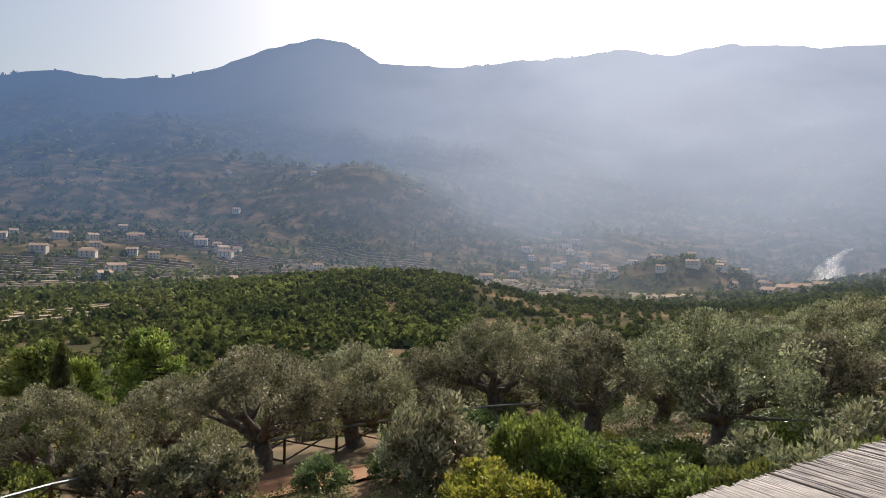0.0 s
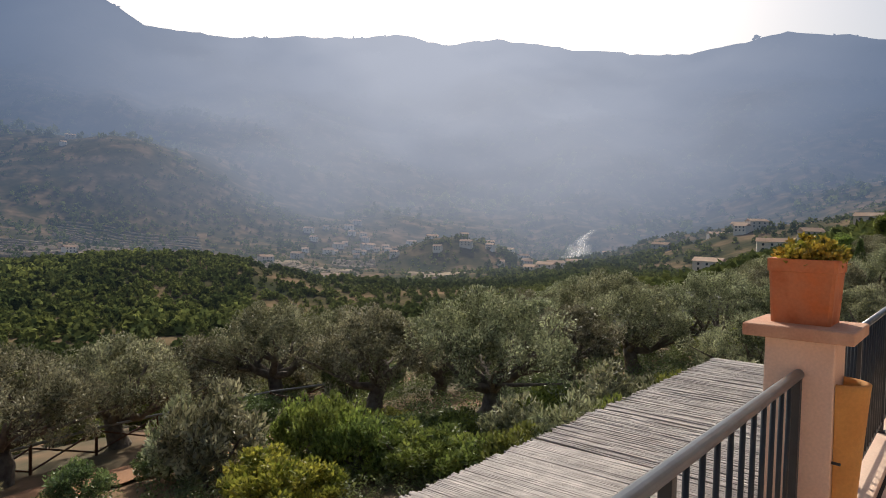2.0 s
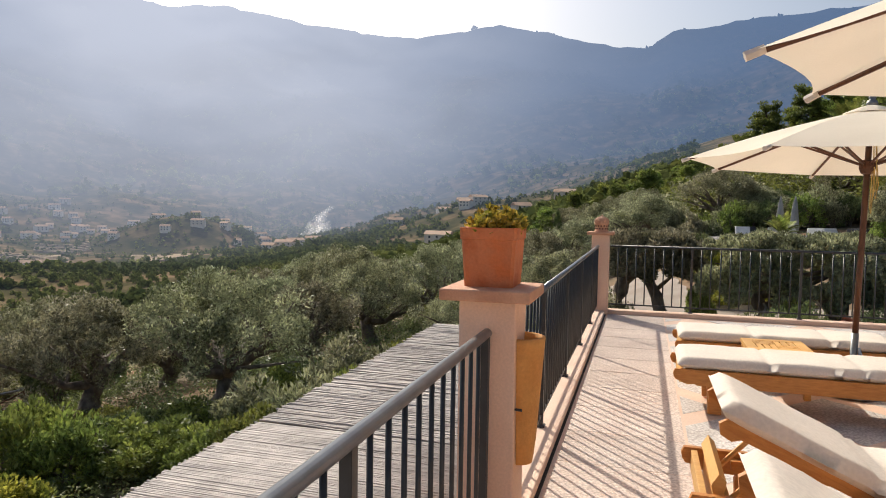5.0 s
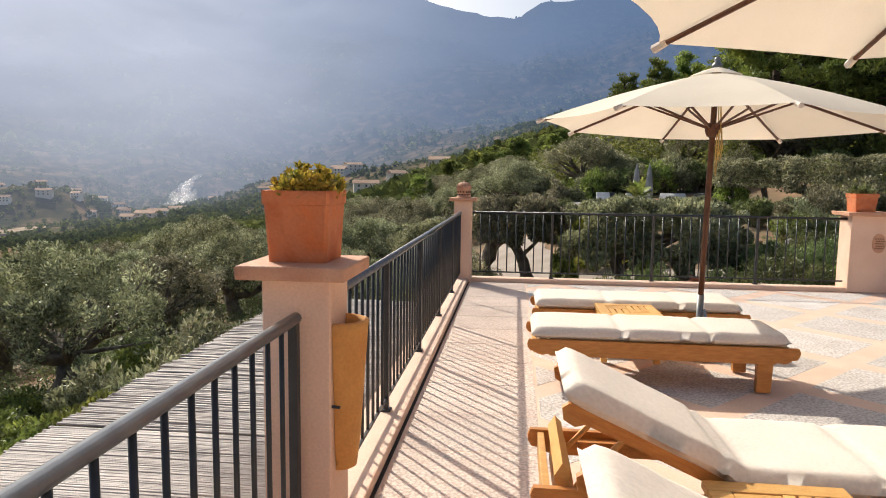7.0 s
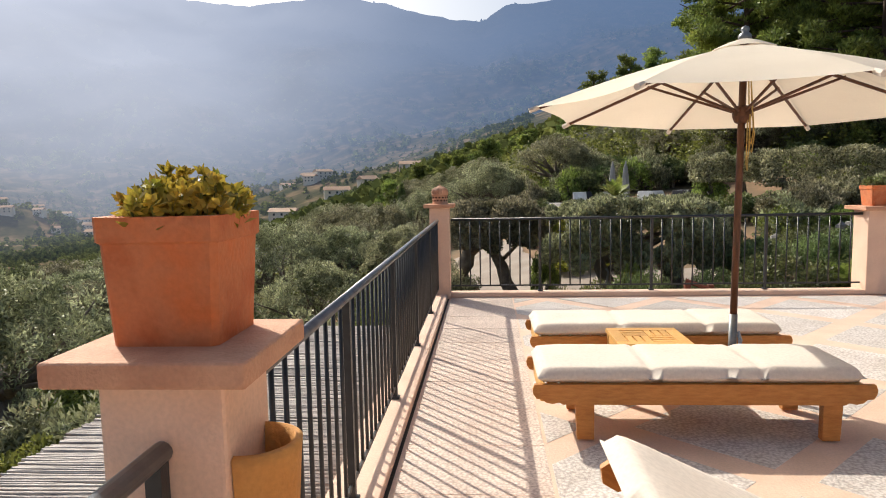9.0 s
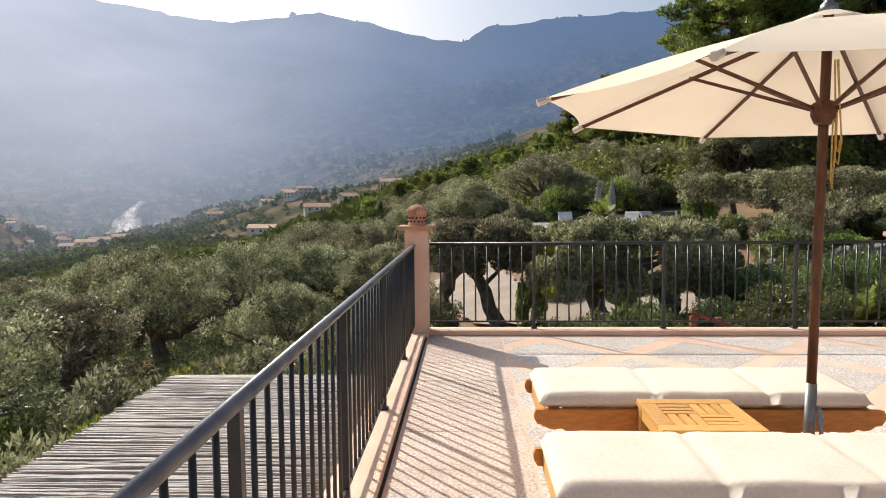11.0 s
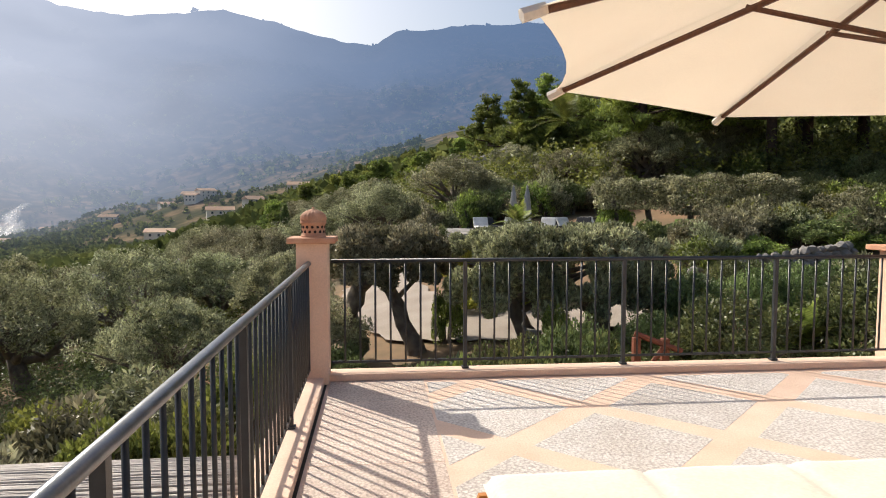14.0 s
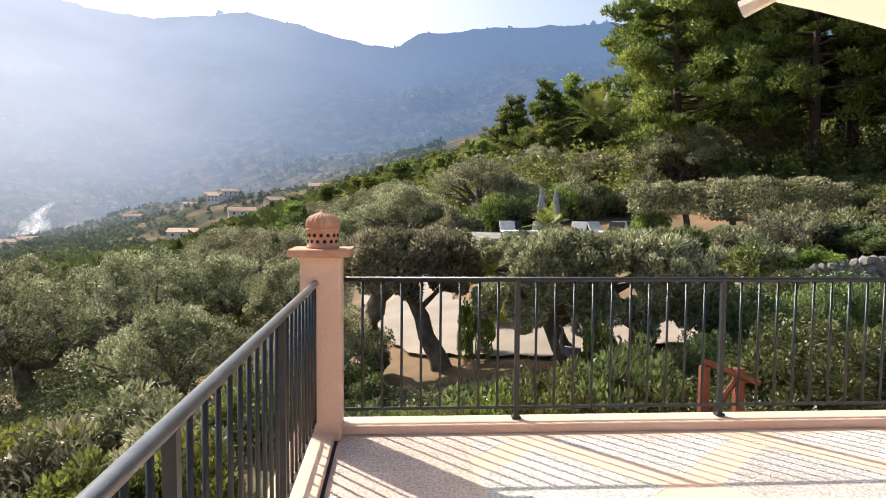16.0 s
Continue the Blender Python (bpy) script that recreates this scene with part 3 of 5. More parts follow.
for i in range(14):
    a = 2 * math.pi * i / 14
    for j, zz in enumerate((0.045, 0.083)):
        b = a + j * math.pi / 14
        e = Vector((math.cos(b), math.sin(b), 0))
        part("opening", rod(e * 0.093 + Vector((0, 0, zz)), e * 0.0975 + Vector((0, 0, zz)), 0.013, sides=5), gap_dark, lan)


def railing(axis, start, end, fixed, first_post, gap, n_gap, label, spare=()):
    """An iron railing: handrail, bottom rail, posts on foot plates, round bars."""
    t = thing("railing", label, "railing", "terrace railings")

    def P(s, o, z):
        return (fixed + o, s, z) if axis == 'y' else (s, fixed + o, z)

    def bar(name, s, z0, z1, w, material):
        a, b = P(s - w / 2, -w / 2, z0), P(s + w / 2, w / 2, z1)
        return part(name, box(min(a[0], b[0]), max(a[0], b[0]), min(a[1], b[1]), max(a[1], b[1]), z0, z1), material, t)
    # handrails along y use the iron lightened for sky reflection, the far one stays dark
    part("handrail", rod(P(start, 0, 0.985), P(end, 0, 0.985), 0.021 if axis == 'y' else 0.017, sides=14), iron_sky_grey if axis == 'y' else iron, t, "smooth painted round handrail", smooth=True)
    part("bottom_rail", box(*sorted((P(start, -0.006, 0)[0], P(end, 0.006, 0)[0])), *sorted((P(start, -0.006, 0)[1], P(end, 0.006, 0)[1])), 0.115, 0.135), iron, t)
    posts = []
    s = first_post
    while s < max(start, end):
        if s > min(start, end):
            posts.append(s)
        s += gap
    for s in posts:
        po = bar("post", s, PLASTER_TOP, 0.975, 0.032, iron)
        a = P(s, 0, PLASTER_TOP)
        part("foot_plate", box(a[0] - 0.03, a[0] + 0.03, a[1] - 0.03, a[1] + 0.03, PLASTER_TOP, PLASTER_TOP + 0.018, 0.006), iron, po)
    s = first_post - gap * math.ceil((first_post - min(start, end)) / gap)
    step = gap / n_gap
    shared = None
    k = 0
    while s < max(start, end) - 0.02:
        if s > min(start, end) + 0.03 and k % n_gap:
            if shared is None:
                shared = mesh_of(rod((0, 0, 0.12), (0, 0, 0.972), 0.009, sides=8), "bar", iron, True)
            o = new("bar", shared)
            o.location = P(s, 0, 0)
            o.parent = t
        s += step
        k += 1
    return t


railing('y', 3.26, 10.13, 0.0, 4.66, 1.425, 11, "dark iron railing along the terrace edge, handrail lightened for sky reflection")
railing('y', -6.0, 2.985, 0.0, -5.2, 1.36, 11, "dark iron railing above the cane roof, handrail lightened for sky reflection")
railing('x', 0.16, 5.27, 10.365, 1.30, 1.408, 11, "dark iron railing closing the far end of the terrace")

# ---- sun loungers, tables, parasols ----


def scallop_board(x0, x1, z0, z1):
    """Side board whose ends are cut to a rounded nose with a step."""
    h = z1 - z0
    pts = []
    for sx, xe in ((-1, x0), (1, x1)):
        prof = [(0.17, z0), (0.15, z0 + 0.012), (0.11, z0 + 0.004), (0.075, z0 + 0.012), (0.055, z0 + 0.03), (0.02, z0 + 0.035), (0.004, z0 + 0.06), (0.0, z0 + 0.085), (0.012, z1)]
        seg = [(xe - sx * d, z) for d, z in prof]
        pts += seg if sx < 0 else list(reversed(seg))
    return pts


def leg_outline(x, z1, s):
    return [(x - 0.075 * s, z1), (x - 0.07 * s, z1 - 0.05), (x - 0.05 * s, z1 - 0.07), (x - 0.055 * s, z1 - 0.1), (x - 0.045 * s, 0), (x + 0.05 * s, 0), (x + 0.05 * s, z1 - 0.09), (x + 0.075 * s, z1 - 0.06), (x + 0.1 * s, z1)]


def cushion_mesh(length, width, thick, hinge=None, rise=0.0, seed=0):
    """A padded cushion, tufted across at its folds; past the hinge it is raised towards low x."""
    bm = bmesh.new()
    nx, ny = 56, 20
    top, bot = [], []
    for i in range(nx + 1):
        u = i / nx
        tr, br = [], []
        for j in range(ny + 1):
            w = j / ny
            e = min(1, (1 - abs(2 * u - 1) ** 26)) * min(1, (1 - abs(2 * w - 1) ** 12))
            x, y = (u - 0.0) * length, (w - 0.5) * width
            # soft rounded sides
            y *= 1 - 0.012 * math.cos(u * 40) * 0.3
            tuft = sum(0.016 * math.exp(-((x - c) / 0.022) ** 2) for c in (length * 0.36, length * 0.70))
            dim = noise.noise(Vector((x * 5, y * 5, seed))) * 0.006 + noise.noise(Vector((x * 18, y * 18, seed + 3))) * 0.0025
            up = thick * (0.38 + 0.62 * max(e, 0) ** 0.35) - tuft + dim
            lo = thick * 0.36 * (1 - max(e, 0) ** 0.35)
            p, q = Vector((x, y, up)), Vector((x, y, lo))
            if hinge is not None and x < hinge:
                for v in (p, q):
                    dx = hinge - v.x
                    zz = v.z
                    bend = min(1, dx / 0.1)
                    a = rise * bend
                    v.x = hinge - dx * math.cos(a) + zz * math.sin(a) * 0.9
                    v.z = dx * math.sin(a) + zz * math.cos(a)
            tr.append(bm.verts.new(p))
            br.append(bm.verts.new(q))
        top.append(tr)
        bot.append(br)
    for i in range(nx):
        for j in range(ny):
            bm.faces.new((top[i][j], top[i + 1][j], top[i + 1][j + 1], top[i][j + 1]))
            bm.faces.new((bot[i][j], bot[i][j + 1], bot[i + 1][j + 1], bot[i + 1][j]))
    for i in range(nx):
        bm.faces.new((top[i][0], bot[i][0], bot[i + 1][0], top[i + 1][0]))
        bm.faces.new((top[i][ny], top[i + 1][ny], bot[i + 1][ny], bot[i][ny]))
    for j in range(ny):
        bm.faces.new((top[0][j], top[0][j + 1], bot[0][j + 1], bot[0][j]))
        bm.faces.new((top[nx][j], bot[nx][j], bot[nx][j + 1], top[nx][j + 1]))
    return bm


def lounger(x, y, raised, label, seed):
    """A wooden lounger with its head towards the railing; x, y: head end, middle of its width."""
    t = thing("sun_lounger", label, "sun lounger", "sun loungers")
    t.location = (x, y, 0)
    L, W, z0, z1 = 1.88, 0.62, 0.215, 0.33
    for yy in (-W / 2, W / 2 - 0.03):
        part("side_board", outline(scallop_board(0, L, z0, z1), yy, yy + 0.03), teak, t)
    for xx in (0.30, 1.66):
        for yy, s in ((-W / 2 + 0.031, 1), (W / 2 - 0.081, 1)):
            part("leg", outline(leg_outline(xx, z1 - 0.03, 1 if xx < 1 else -1), yy, yy + 0.05), teak, t)
        part("cross_bar", box(xx - 0.02, xx + 0.02, -W / 2 + 0.083, W / 2 - 0.083, 0.21, 0.27, 0.004), teak, t)
    part("head_board", box(0.045, 0.075, -W / 2 + 0.03, W / 2 - 0.03, z0 + 0.01, z1 - 0.01, 0.004), teak_pale, t)
    part("foot_board", box(L - 0.075, L - 0.045, -W / 2 + 0.03, W / 2 - 0.03, z0 + 0.01, z1 - 0.01, 0.004), teak_pale, t)
    hinge, rise = 0.80, radians(25) if raised else 0
    k = 0.09
    while k < L - 0.08:
        if k > hinge or not raised:
            part("slat", box(k, k + 0.055, -W / 2 + 0.031, W / 2 - 0.031, z1 - 0.024, z1 - 0.002), teak_pale, t)
        k += 0.075
    if raised:
        back = part("backrest", outline([(hinge + 0.02, 0.0), (hinge + 0.02, 0.05), (0.09, 0.05), (0.05, 0.035), (0.035, 0.01), (0.06, -0.03), (0.11, -0.035), (0.14, -0.01), (0.3, -0.005)], -W / 2 + 0.035, -W / 2 + 0.062), teak, t)
        outline_bm = outline([(hinge + 0.02, 0.0), (hinge + 0.02, 0.05), (0.09, 0.05), (0.05, 0.035), (0.035, 0.01), (0.06, -0.03), (0.11, -0.035), (0.14, -0.01), (0.3, -0.005)], W / 2 - 0.062, W / 2 - 0.035)
        rot = Matrix.Translation((hinge, 0, z1 - 0.03)) @ Matrix.Rotation(rise, 4, 'Y') @ Matrix.Translation((-hinge, 0, 0))
        back.matrix_local = rot
        other = part("backrest", outline_bm, teak, t)
        other.matrix_local = rot
        k = 0.08
        while k < hinge:
            s = part("slat", box(k, k + 0.05, -W / 2 + 0.064, W / 2 - 0.064, 0.02, 0.045), teak, t)
            s.matrix_local = rot
            k += 0.085
        tip = rot @ Vector((0.32, 0, 0))
        for yy in (-0.2, 0.2):
            part("prop", rod((0.13, yy, 0.235), (tip.x, yy, tip.z), 0.013, sides=6), teak_pale, t)
        part("prop_rail", outline([(0.10, 0.2), (0.16, 0.2), (0.17, 0.3), (0.14, 0.33), (0.15, 0.38), (0.12, 0.41), (0.09, 0.36), (0.105, 0.3)], -0.26, 0.26), teak_pale, t)
    c = thing("lounger_cushion", "off-white cloth lounger cushion, " + ("folded up at the head" if raised else "lying flat on its frame"), "cushion", "lounger cushions")
    c.location = (x + 0.03, y, z1 + (0.0 if not raised else 0.012))
    part("padding", cushion_mesh(1.79, W - 0.01, 0.092, hinge - 0.03 if raised else None, rise, seed), cushion_cloth, c, smooth=True)
    return t


LA = (0.87, 5.80)
LB = (0.93, 6.96)
LC = (0.84, 3.47)
LD = (0.84, 2.36)
lounger(*LA, False, "honey teak sun lounger lying flat with a scalloped frame", 1)
lounger(*LB, False, "honey teak flat sun lounger beside a small table", 2)
lounger(*LC, True, "honey teak sun lounger with its backrest raised", 3)
lounger(*LD, True, "honey teak sun lounger with raised back near the pillar", 4)


def side_table(x, y):
    t = thing("side_table", "pale teak square side table with basket-weave slats", "table", "side tables")
    t.location = (x, y, 0)
    S, H = 0.49, 0.40
    h = S / 2
    for sx in (-1, 1):
        for sy in (-1, 1):
            part("leg", box(sx * (h - 0.035) - 0.025, sx * (h - 0.035) + 0.025, sy * (h - 0.035) - 0.025, sy * (h - 0.035) + 0.025, 0, H - 0.032, 0.004), teak_pale, t)
    for k in (-1, 1):
        part("apron", box(-h + 0.062, h - 0.062, k * (h - 0.025) - 0.01, k * (h - 0.025) + 0.01, H - 0.095, H - 0.034), teak_pale, t)
        part("apron", box(k * (h - 0.025) - 0.01, k * (h - 0.025) + 0.01, -h + 0.062, h - 0.062, H - 0.095, H - 0.034), teak_pale, t)
        part("rim_board", box(-h, h, k * (h - 0.04) - 0.04, k * (h - 0.04) + 0.04, H - 0.03, H, 0.004), teak_pale, t)
        part("rim_board", box(k * (h - 0.04) - 0.04, k * (h - 0.04) + 0.04, -h + 0.081, h - 0.081, H - 0.03, H, 0.004), teak_pale, t)
    q = h - 0.083
    for qx in (-1, 1):
        for qy in (-1, 1):
            for i in range(3):
                a = 0.006 + i * q / 3
                b = a + q / 3 - 0.014
                if qx * qy > 0:
                    xs, ys = sorted((qx * a, qx * b)), sorted((qy * 0.002, qy * q))
                else:
                    xs, ys = sorted((qx * 0.002, qx * q)), sorted((qy * a, qy * b))
                part("slat", box(*xs, *ys, H - 0.027, H - 0.002), teak_pale, t)
    return t


side_table(1.72, 6.385)
side_table(1.70, 2.915)


def parasol(x, y, tip_z, turn, lean, label):
    """An open canvas parasol: eight panels, ribs, struts, hub, pole, finial, ropes."""
    t = thing("parasol", label, "parasol", "open parasols")
    t.location = (x, y, 0)
    t.rotation_euler = (-lean, lean, 0)
    R, top = 1.43, tip_z + 0.44
    n = 8

    def tipv(i, r=1.0, drop=0.0):
        a = turn + 2 * math.pi * i / n
        return Vector((R * r * math.cos(a), R * r * math.sin(a), tip_z + (top - tip_z) * (1 - r) - drop + 0.03 * math.sin(math.pi * r)))
    for i in range(n):
        bm = bmesh.new()
        k = 10
        grid = []
        for u in range(k + 1):
            r = 0.10 + 0.90 * u / k
            row = []
            for w in range(7):
                s = w / 6
                p = tipv(i, r).lerp(tipv(i + 1, r), s)
                sag = 4 * s * (1 - s)
                p.z -= 0.010 * sag * r
                inward = 0.05 * sag * r ** 4
                p.x *= 1 - inward
                p.y *= 1 - inward
                row.append(bm.verts.new(p))
            grid.append(row)
        for u in range(k):
            for w in range(6):
                bm.faces.new((grid[u][w], grid[u + 1][w], grid[u + 1][w + 1], grid[u][w + 1]))
        part("canopy_panel", bm, canvas, t, smooth=True)
        a, b = tipv(i, 0.08, 0.02), tipv(i, 1.0, 0.014)
        rib = part("rib", rod(a, b, 0.013, 0.011, 6), dark_wood, t)
        part("rib_end", rod(tipv(i, 0.975, 0.012), tipv(i, 1.02, 0.012), 0.018, 0.02, 6), cushion_cloth, rib, "white cloth rib pocket")
        hub_p = Vector((0.05 * math.cos(turn + 2 * math.pi * i / n), 0.05 * math.sin(turn + 2 * math.pi * i / n), tip_z - 0.02))
        part("strut", rod(hub_p, tipv(i, 0.49, 0.03), 0.011, 0.010, 6), dark_wood, t)
    part("vent_cap", lathe([(0.215, top - 0.042), (0.19, top - 0.03), (0.10, top + 0.008), (0.03, top + 0.03)], 8), canvas, t, smooth=False)
    part("finial", lathe([(0.035, top + 0.02), (0.045, top + 0.035), (0.04, top + 0.06), (0.02, top + 0.075), (0.03, top + 0.09), (0.022, top + 0.11), (0.002, top + 0.12)], 14), steel, t, "grey turned finial", smooth=True)
    part("hub", lathe([(0.028, tip_z - 0.1), (0.045, tip_z - 0.09), (0.062, tip_z - 0.05), (0.062, tip_z + 0.005), (0.04, tip_z + 0.02)], 16), dark_wood, t)
    part("top_hub", lathe([(0.028, top - 0.1), (0.055, top - 0.08), (0.055, top - 0.02), (0.02, top)], 12), dark_wood, t)
    part("pole", rod((0, 0, 0.42), (0, 0, top + 0.02), 0.024, sides=14), dark_wood, t, "brown wooden pole", smooth=True)
    part("pole_sleeve", rod((0, 0, 0.0), (0, 0, 0.52), 0.028, sides=14), steel, t, "grey metal lower pole", smooth=True)
    part("foot", lathe([(0.20, 0), (0.20, 0.035), (0.18, 0.05), (0.05, 0.055), (0.04, 0.14), (0.03, 0.145)], 20), steel, t)
    # cords hanging from the hub
    for k, (dx, dy, ln) in enumerate(((0.035, -0.04, 0.42), (0.065, -0.03, 0.30), (0.05, -0.055, 0.24))):
        pts = [(dx * 0.6, dy, tip_z + 0.22), (dx, dy, tip_z - 0.05), (dx * 1.2, dy, tip_z - ln * 0.6), (dx, dy, tip_z - ln), (dx * 0.75, dy, tip_z - ln * 0.9), (dx * 0.7, dy, tip_z - 0.04)]
        part("cord", tube(pts, [0.0045] * len(pts), 5), rope_mat, t, "pale yellow cord")
    pts = [(0.03, -0.02, 0.40), (0.045, -0.04, 0.34), (0.04, -0.035, 0.26), (0.055, -0.03, 0.22), (0.035, -0.045, 0.30), (0.03, -0.03, 0.38)]
    part("tie_cord", tube(pts, [0.010] * 6, 6), blue_rope, t, "blue-grey knotted cord")
    return t


parasol(2.33, 6.51, 1.938, radians(184.2), 0.024, "open cream canvas parasol with brown wooden ribs")
parasol(2.40, 2.85, 2.08, radians(91), 0.0, "open cream canvas parasol above the raised loungers")

# ---- garden ----


def gz(x, y):
    return float(ground(x, y))


rnd = random.Random(7)
olive_specs = ((11, 3.4, 4.6, 1.0, 22000), (12, 3.0, 4.0, 1.0, 18000), (13, 3.8, 5.0, 1.0, 24000))
olives = []
for k, (seed, h, s, fl_, n) in enumerate(olive_specs):
    tb, cm = olive_tree_data(seed, h, s, fl_, n)
    olives.append((tb, cm, "old gnarled olive tree with grey-green crown"))
protos = {}


def put_olive(k, x, y, s=1.0, turn=0.0, sz=1.0, dz=0.0):
    m = Matrix.Translation((x, y, gz(x, y) + dz)) @ Matrix.Rotation(turn, 4, 'Z')
    if k not in protos:
        tb, cm, lab = olives[k]
        protos[k] = make_tree("olive_tree", lab, tb, cm, bark, "olive trees")
        protos[k].matrix_basis = m
        protos[k].scale = (s, s, s * sz)
        return protos[k]
    c = copy_thing(protos[k], m)
    c.scale = (s, s, s * sz)
    return c


# clipped olives beyond the far railing
def clipped_olive(cx, cy, w, d, z0, z1, n, trunks, label, seed):
    """An old olive clipped to a flat-topped block, on leaning gnarled trunks: each trunk is base, middle, top and thickness."""
    rng = np.random.default_rng(seed)
    t = thing("olive_tree", label, "tree", "olive trees")
    bm = bmesh.new()
    for (bx, by), (mx_, my_, mz), (tx, ty, tz), r in trunks:
        b = gz(bx, by)
        low, mid, top = Vector((bx, by, b - 0.3)), Vector((mx_, my_, mz)), Vector((tx, ty, tz))
        tube([low, low.lerp(mid, 0.35) + Vector((0.05, 0, 0)), low.lerp(mid, 0.7) + Vector((-0.06, 0.03, 0)), mid, mid.lerp(top, 0.5) + Vector((0.05, 0, 0)), top], [r * 1.55, r * 1.15, r * 0.95, r * 0.9, r * 0.7, r * 0.4], 12, bm)
        for k in range(7):
            e = Vector((cx + rng.uniform(-.42, .42) * w, cy + rng.uniform(-.4, .4) * d, z0 + (z1 - z0) * rng.uniform(0.2, 0.8)))
            p = mid.lerp(top, rng.uniform(0, 0.9))
            tube([p, p.lerp(e, 0.5) + Vector(rng.normal(0, 0.08, 3)), e], [r * 0.4, r * 0.25, 0.012], 7, bm)
    part("trunk", bm, bark, t, smooth=True)
    blobs = []
    for k in range(int(52 * w)):
        u, v = rng.uniform(-1, 1), rng.uniform(-1, 1)
        edge = 1 - 0.25 * abs(u) ** 4 - 0.25 * abs(v) ** 4
        h = rng.random()
        if h < 0.5:
            z = z1 - 0.10 + 0.05 * math.sin(u * 7 + seed) + rng.normal(0, 0.03) - 0.16 * max(abs(u), abs(v)) ** 6
        else:
            z = z0 + (z1 - z0) * (0.05 + 0.8 * rng.random()) + 0.10 * math.sin(u * 9 + 2 * seed)
            if rng.random() < 0.7:
                v = -1 if rng.random() < 0.75 else 1
            else:
                u = 1 if u > 0 else -1
        q = rng.uniform(0.17, 0.29)
        blobs.append((cx + u * w * 0.46 * edge, cy + v * d * 0.46 * edge, z, q, q, q * 0.9))
    c, ax = crown_points(blobs, n // len(blobs), rng, 0.7)
    ax[:, 2] += 0.35
    vv, f = leaves(c, ax, 0.115, 0.042, rng, 0.6)
    o = new("crown", fast_mesh("crown", vv, f, olive_leaf))
    o.parent = t
    return t


clipped_olive(4.35, 18.7, 4.8, 3.0, -0.70, 0.86, 84000, (((4.1, 18.5), (3.55, 18.6, -0.95), (3.1, 18.7, -0.2), 0.21), ((5.1, 17.95), (5.12, 18.1, -1.0), (5.2, 18.4, -0.3), 0.27)), "broad olive tree clipped flat, on two gnarled trunks", 4)
clipped_olive(0.85, 20.4, 3.0, 2.4, -0.30, 0.82, 44000, (((1.54, 20.2), (1.05, 20.3, -0.95), (0.55, 20.4, -0.25), 0.19), ((0.04, 20.6), (0.0, 20.6, -0.9), (0.15, 20.5, -0.1), 0.26)), "low olive tree clipped flat, with a leaning trunk", 6)
put_olive(1, -1.0, 19.8, 0.66, 1.0)
# olives on the slope below the terrace: degrees left of the long side, metres away, size
def at(th, r):
    return -math.sin(radians(th)) * r, math.cos(radians(th)) * r


for k, th, r, q in ((2, 72, 21.5, 1.0), (0, 64, 24, 1.05), (0, 43.5, 23.5, 1.08), (2, 33.5, 19, 1.0), (1, 38, 27, 1.0), (2, 52, 29, 1.1), (1, 57.5, 30, 1.1), (1, 27, 24, 1.0), (0, 21.5, 28, 1.0), (2, 15.5, 30, 0.95), (1, 10, 31, 0.95),
                   (0, 79, 25, 0.9), (1, 30, 32, 1.1), (2, 24, 35, 1.1), (0, 47, 32, 1.1), (1, 68, 31, 1.1), (1, 5.5, 27, 0.8), (2, 88, 22, 0.8), (0, 12, 22, 0.72)):
    put_olive(k, *at(th, r), q, rnd.uniform(0, 6.28))
for i in range(64):
    put_olive(rnd.choice((0, 1, 2)), *at(rnd.uniform(4, 62) if i < 46 else rnd.uniform(60, 92), rnd.uniform(33, 68)), rnd.uniform(0.8, 1.15), rnd.uniform(0, 6.28))
for i in range(40):
    x, y = rnd.uniform(-4, 26), rnd.uniform(38, 68)
    put_olive(rnd.choice((0, 1, 2)), x, y, rnd.uniform(0.7, 1.05), rnd.uniform(0, 6.28), 0.9)

# shrubs
shrubs = {}


def put_shrub(kind, x, y, w, h, dz=0.0, label=None):
    names = {"bright": (shrub_leaf, "bright green leafy garden shrub", 0.065), "dark": (dark_leaf, "dark green dense garden shrub", 0.06), "yellow": (yellow_leaf, "yellow-green shrub with golden tips", 0.07),
             "olive": (olive_leaf, "grey-green bushy olive shrub", 0.075), "round": (dark_leaf, "large clipped rounded evergreen bush", 0.038)}
    lm, lab, lf = names[kind]
    m = Matrix.Translation((x, y, gz(x, y) + dz)) @ Matrix.Rotation(rnd.uniform(0, 6.28), 4, 'Z')
    sc = (w, w, h / 0.8)
    if kind not in shrubs:
        t = thing("shrub", lab, "shrub", "garden shrubs")
        part("stem", stems_bm(len(shrubs)), bark, t)
        up = {"yellow": 0.9, "bright": 0.5}.get(kind, 0.2)
        o = new("foliage", shrub_mesh(40 + len(shrubs), lm, 10000 if kind == "round" else 4200, lf, 0.42 if kind != "olive" else 0.3, 12, up))
        o.parent = t
        shrubs[kind] = t
        t.matrix_basis = m
    else:
        t = copy_thing(shrubs[kind], m)
        if label:
            t["label"] = label
    t.scale = sc
    return t


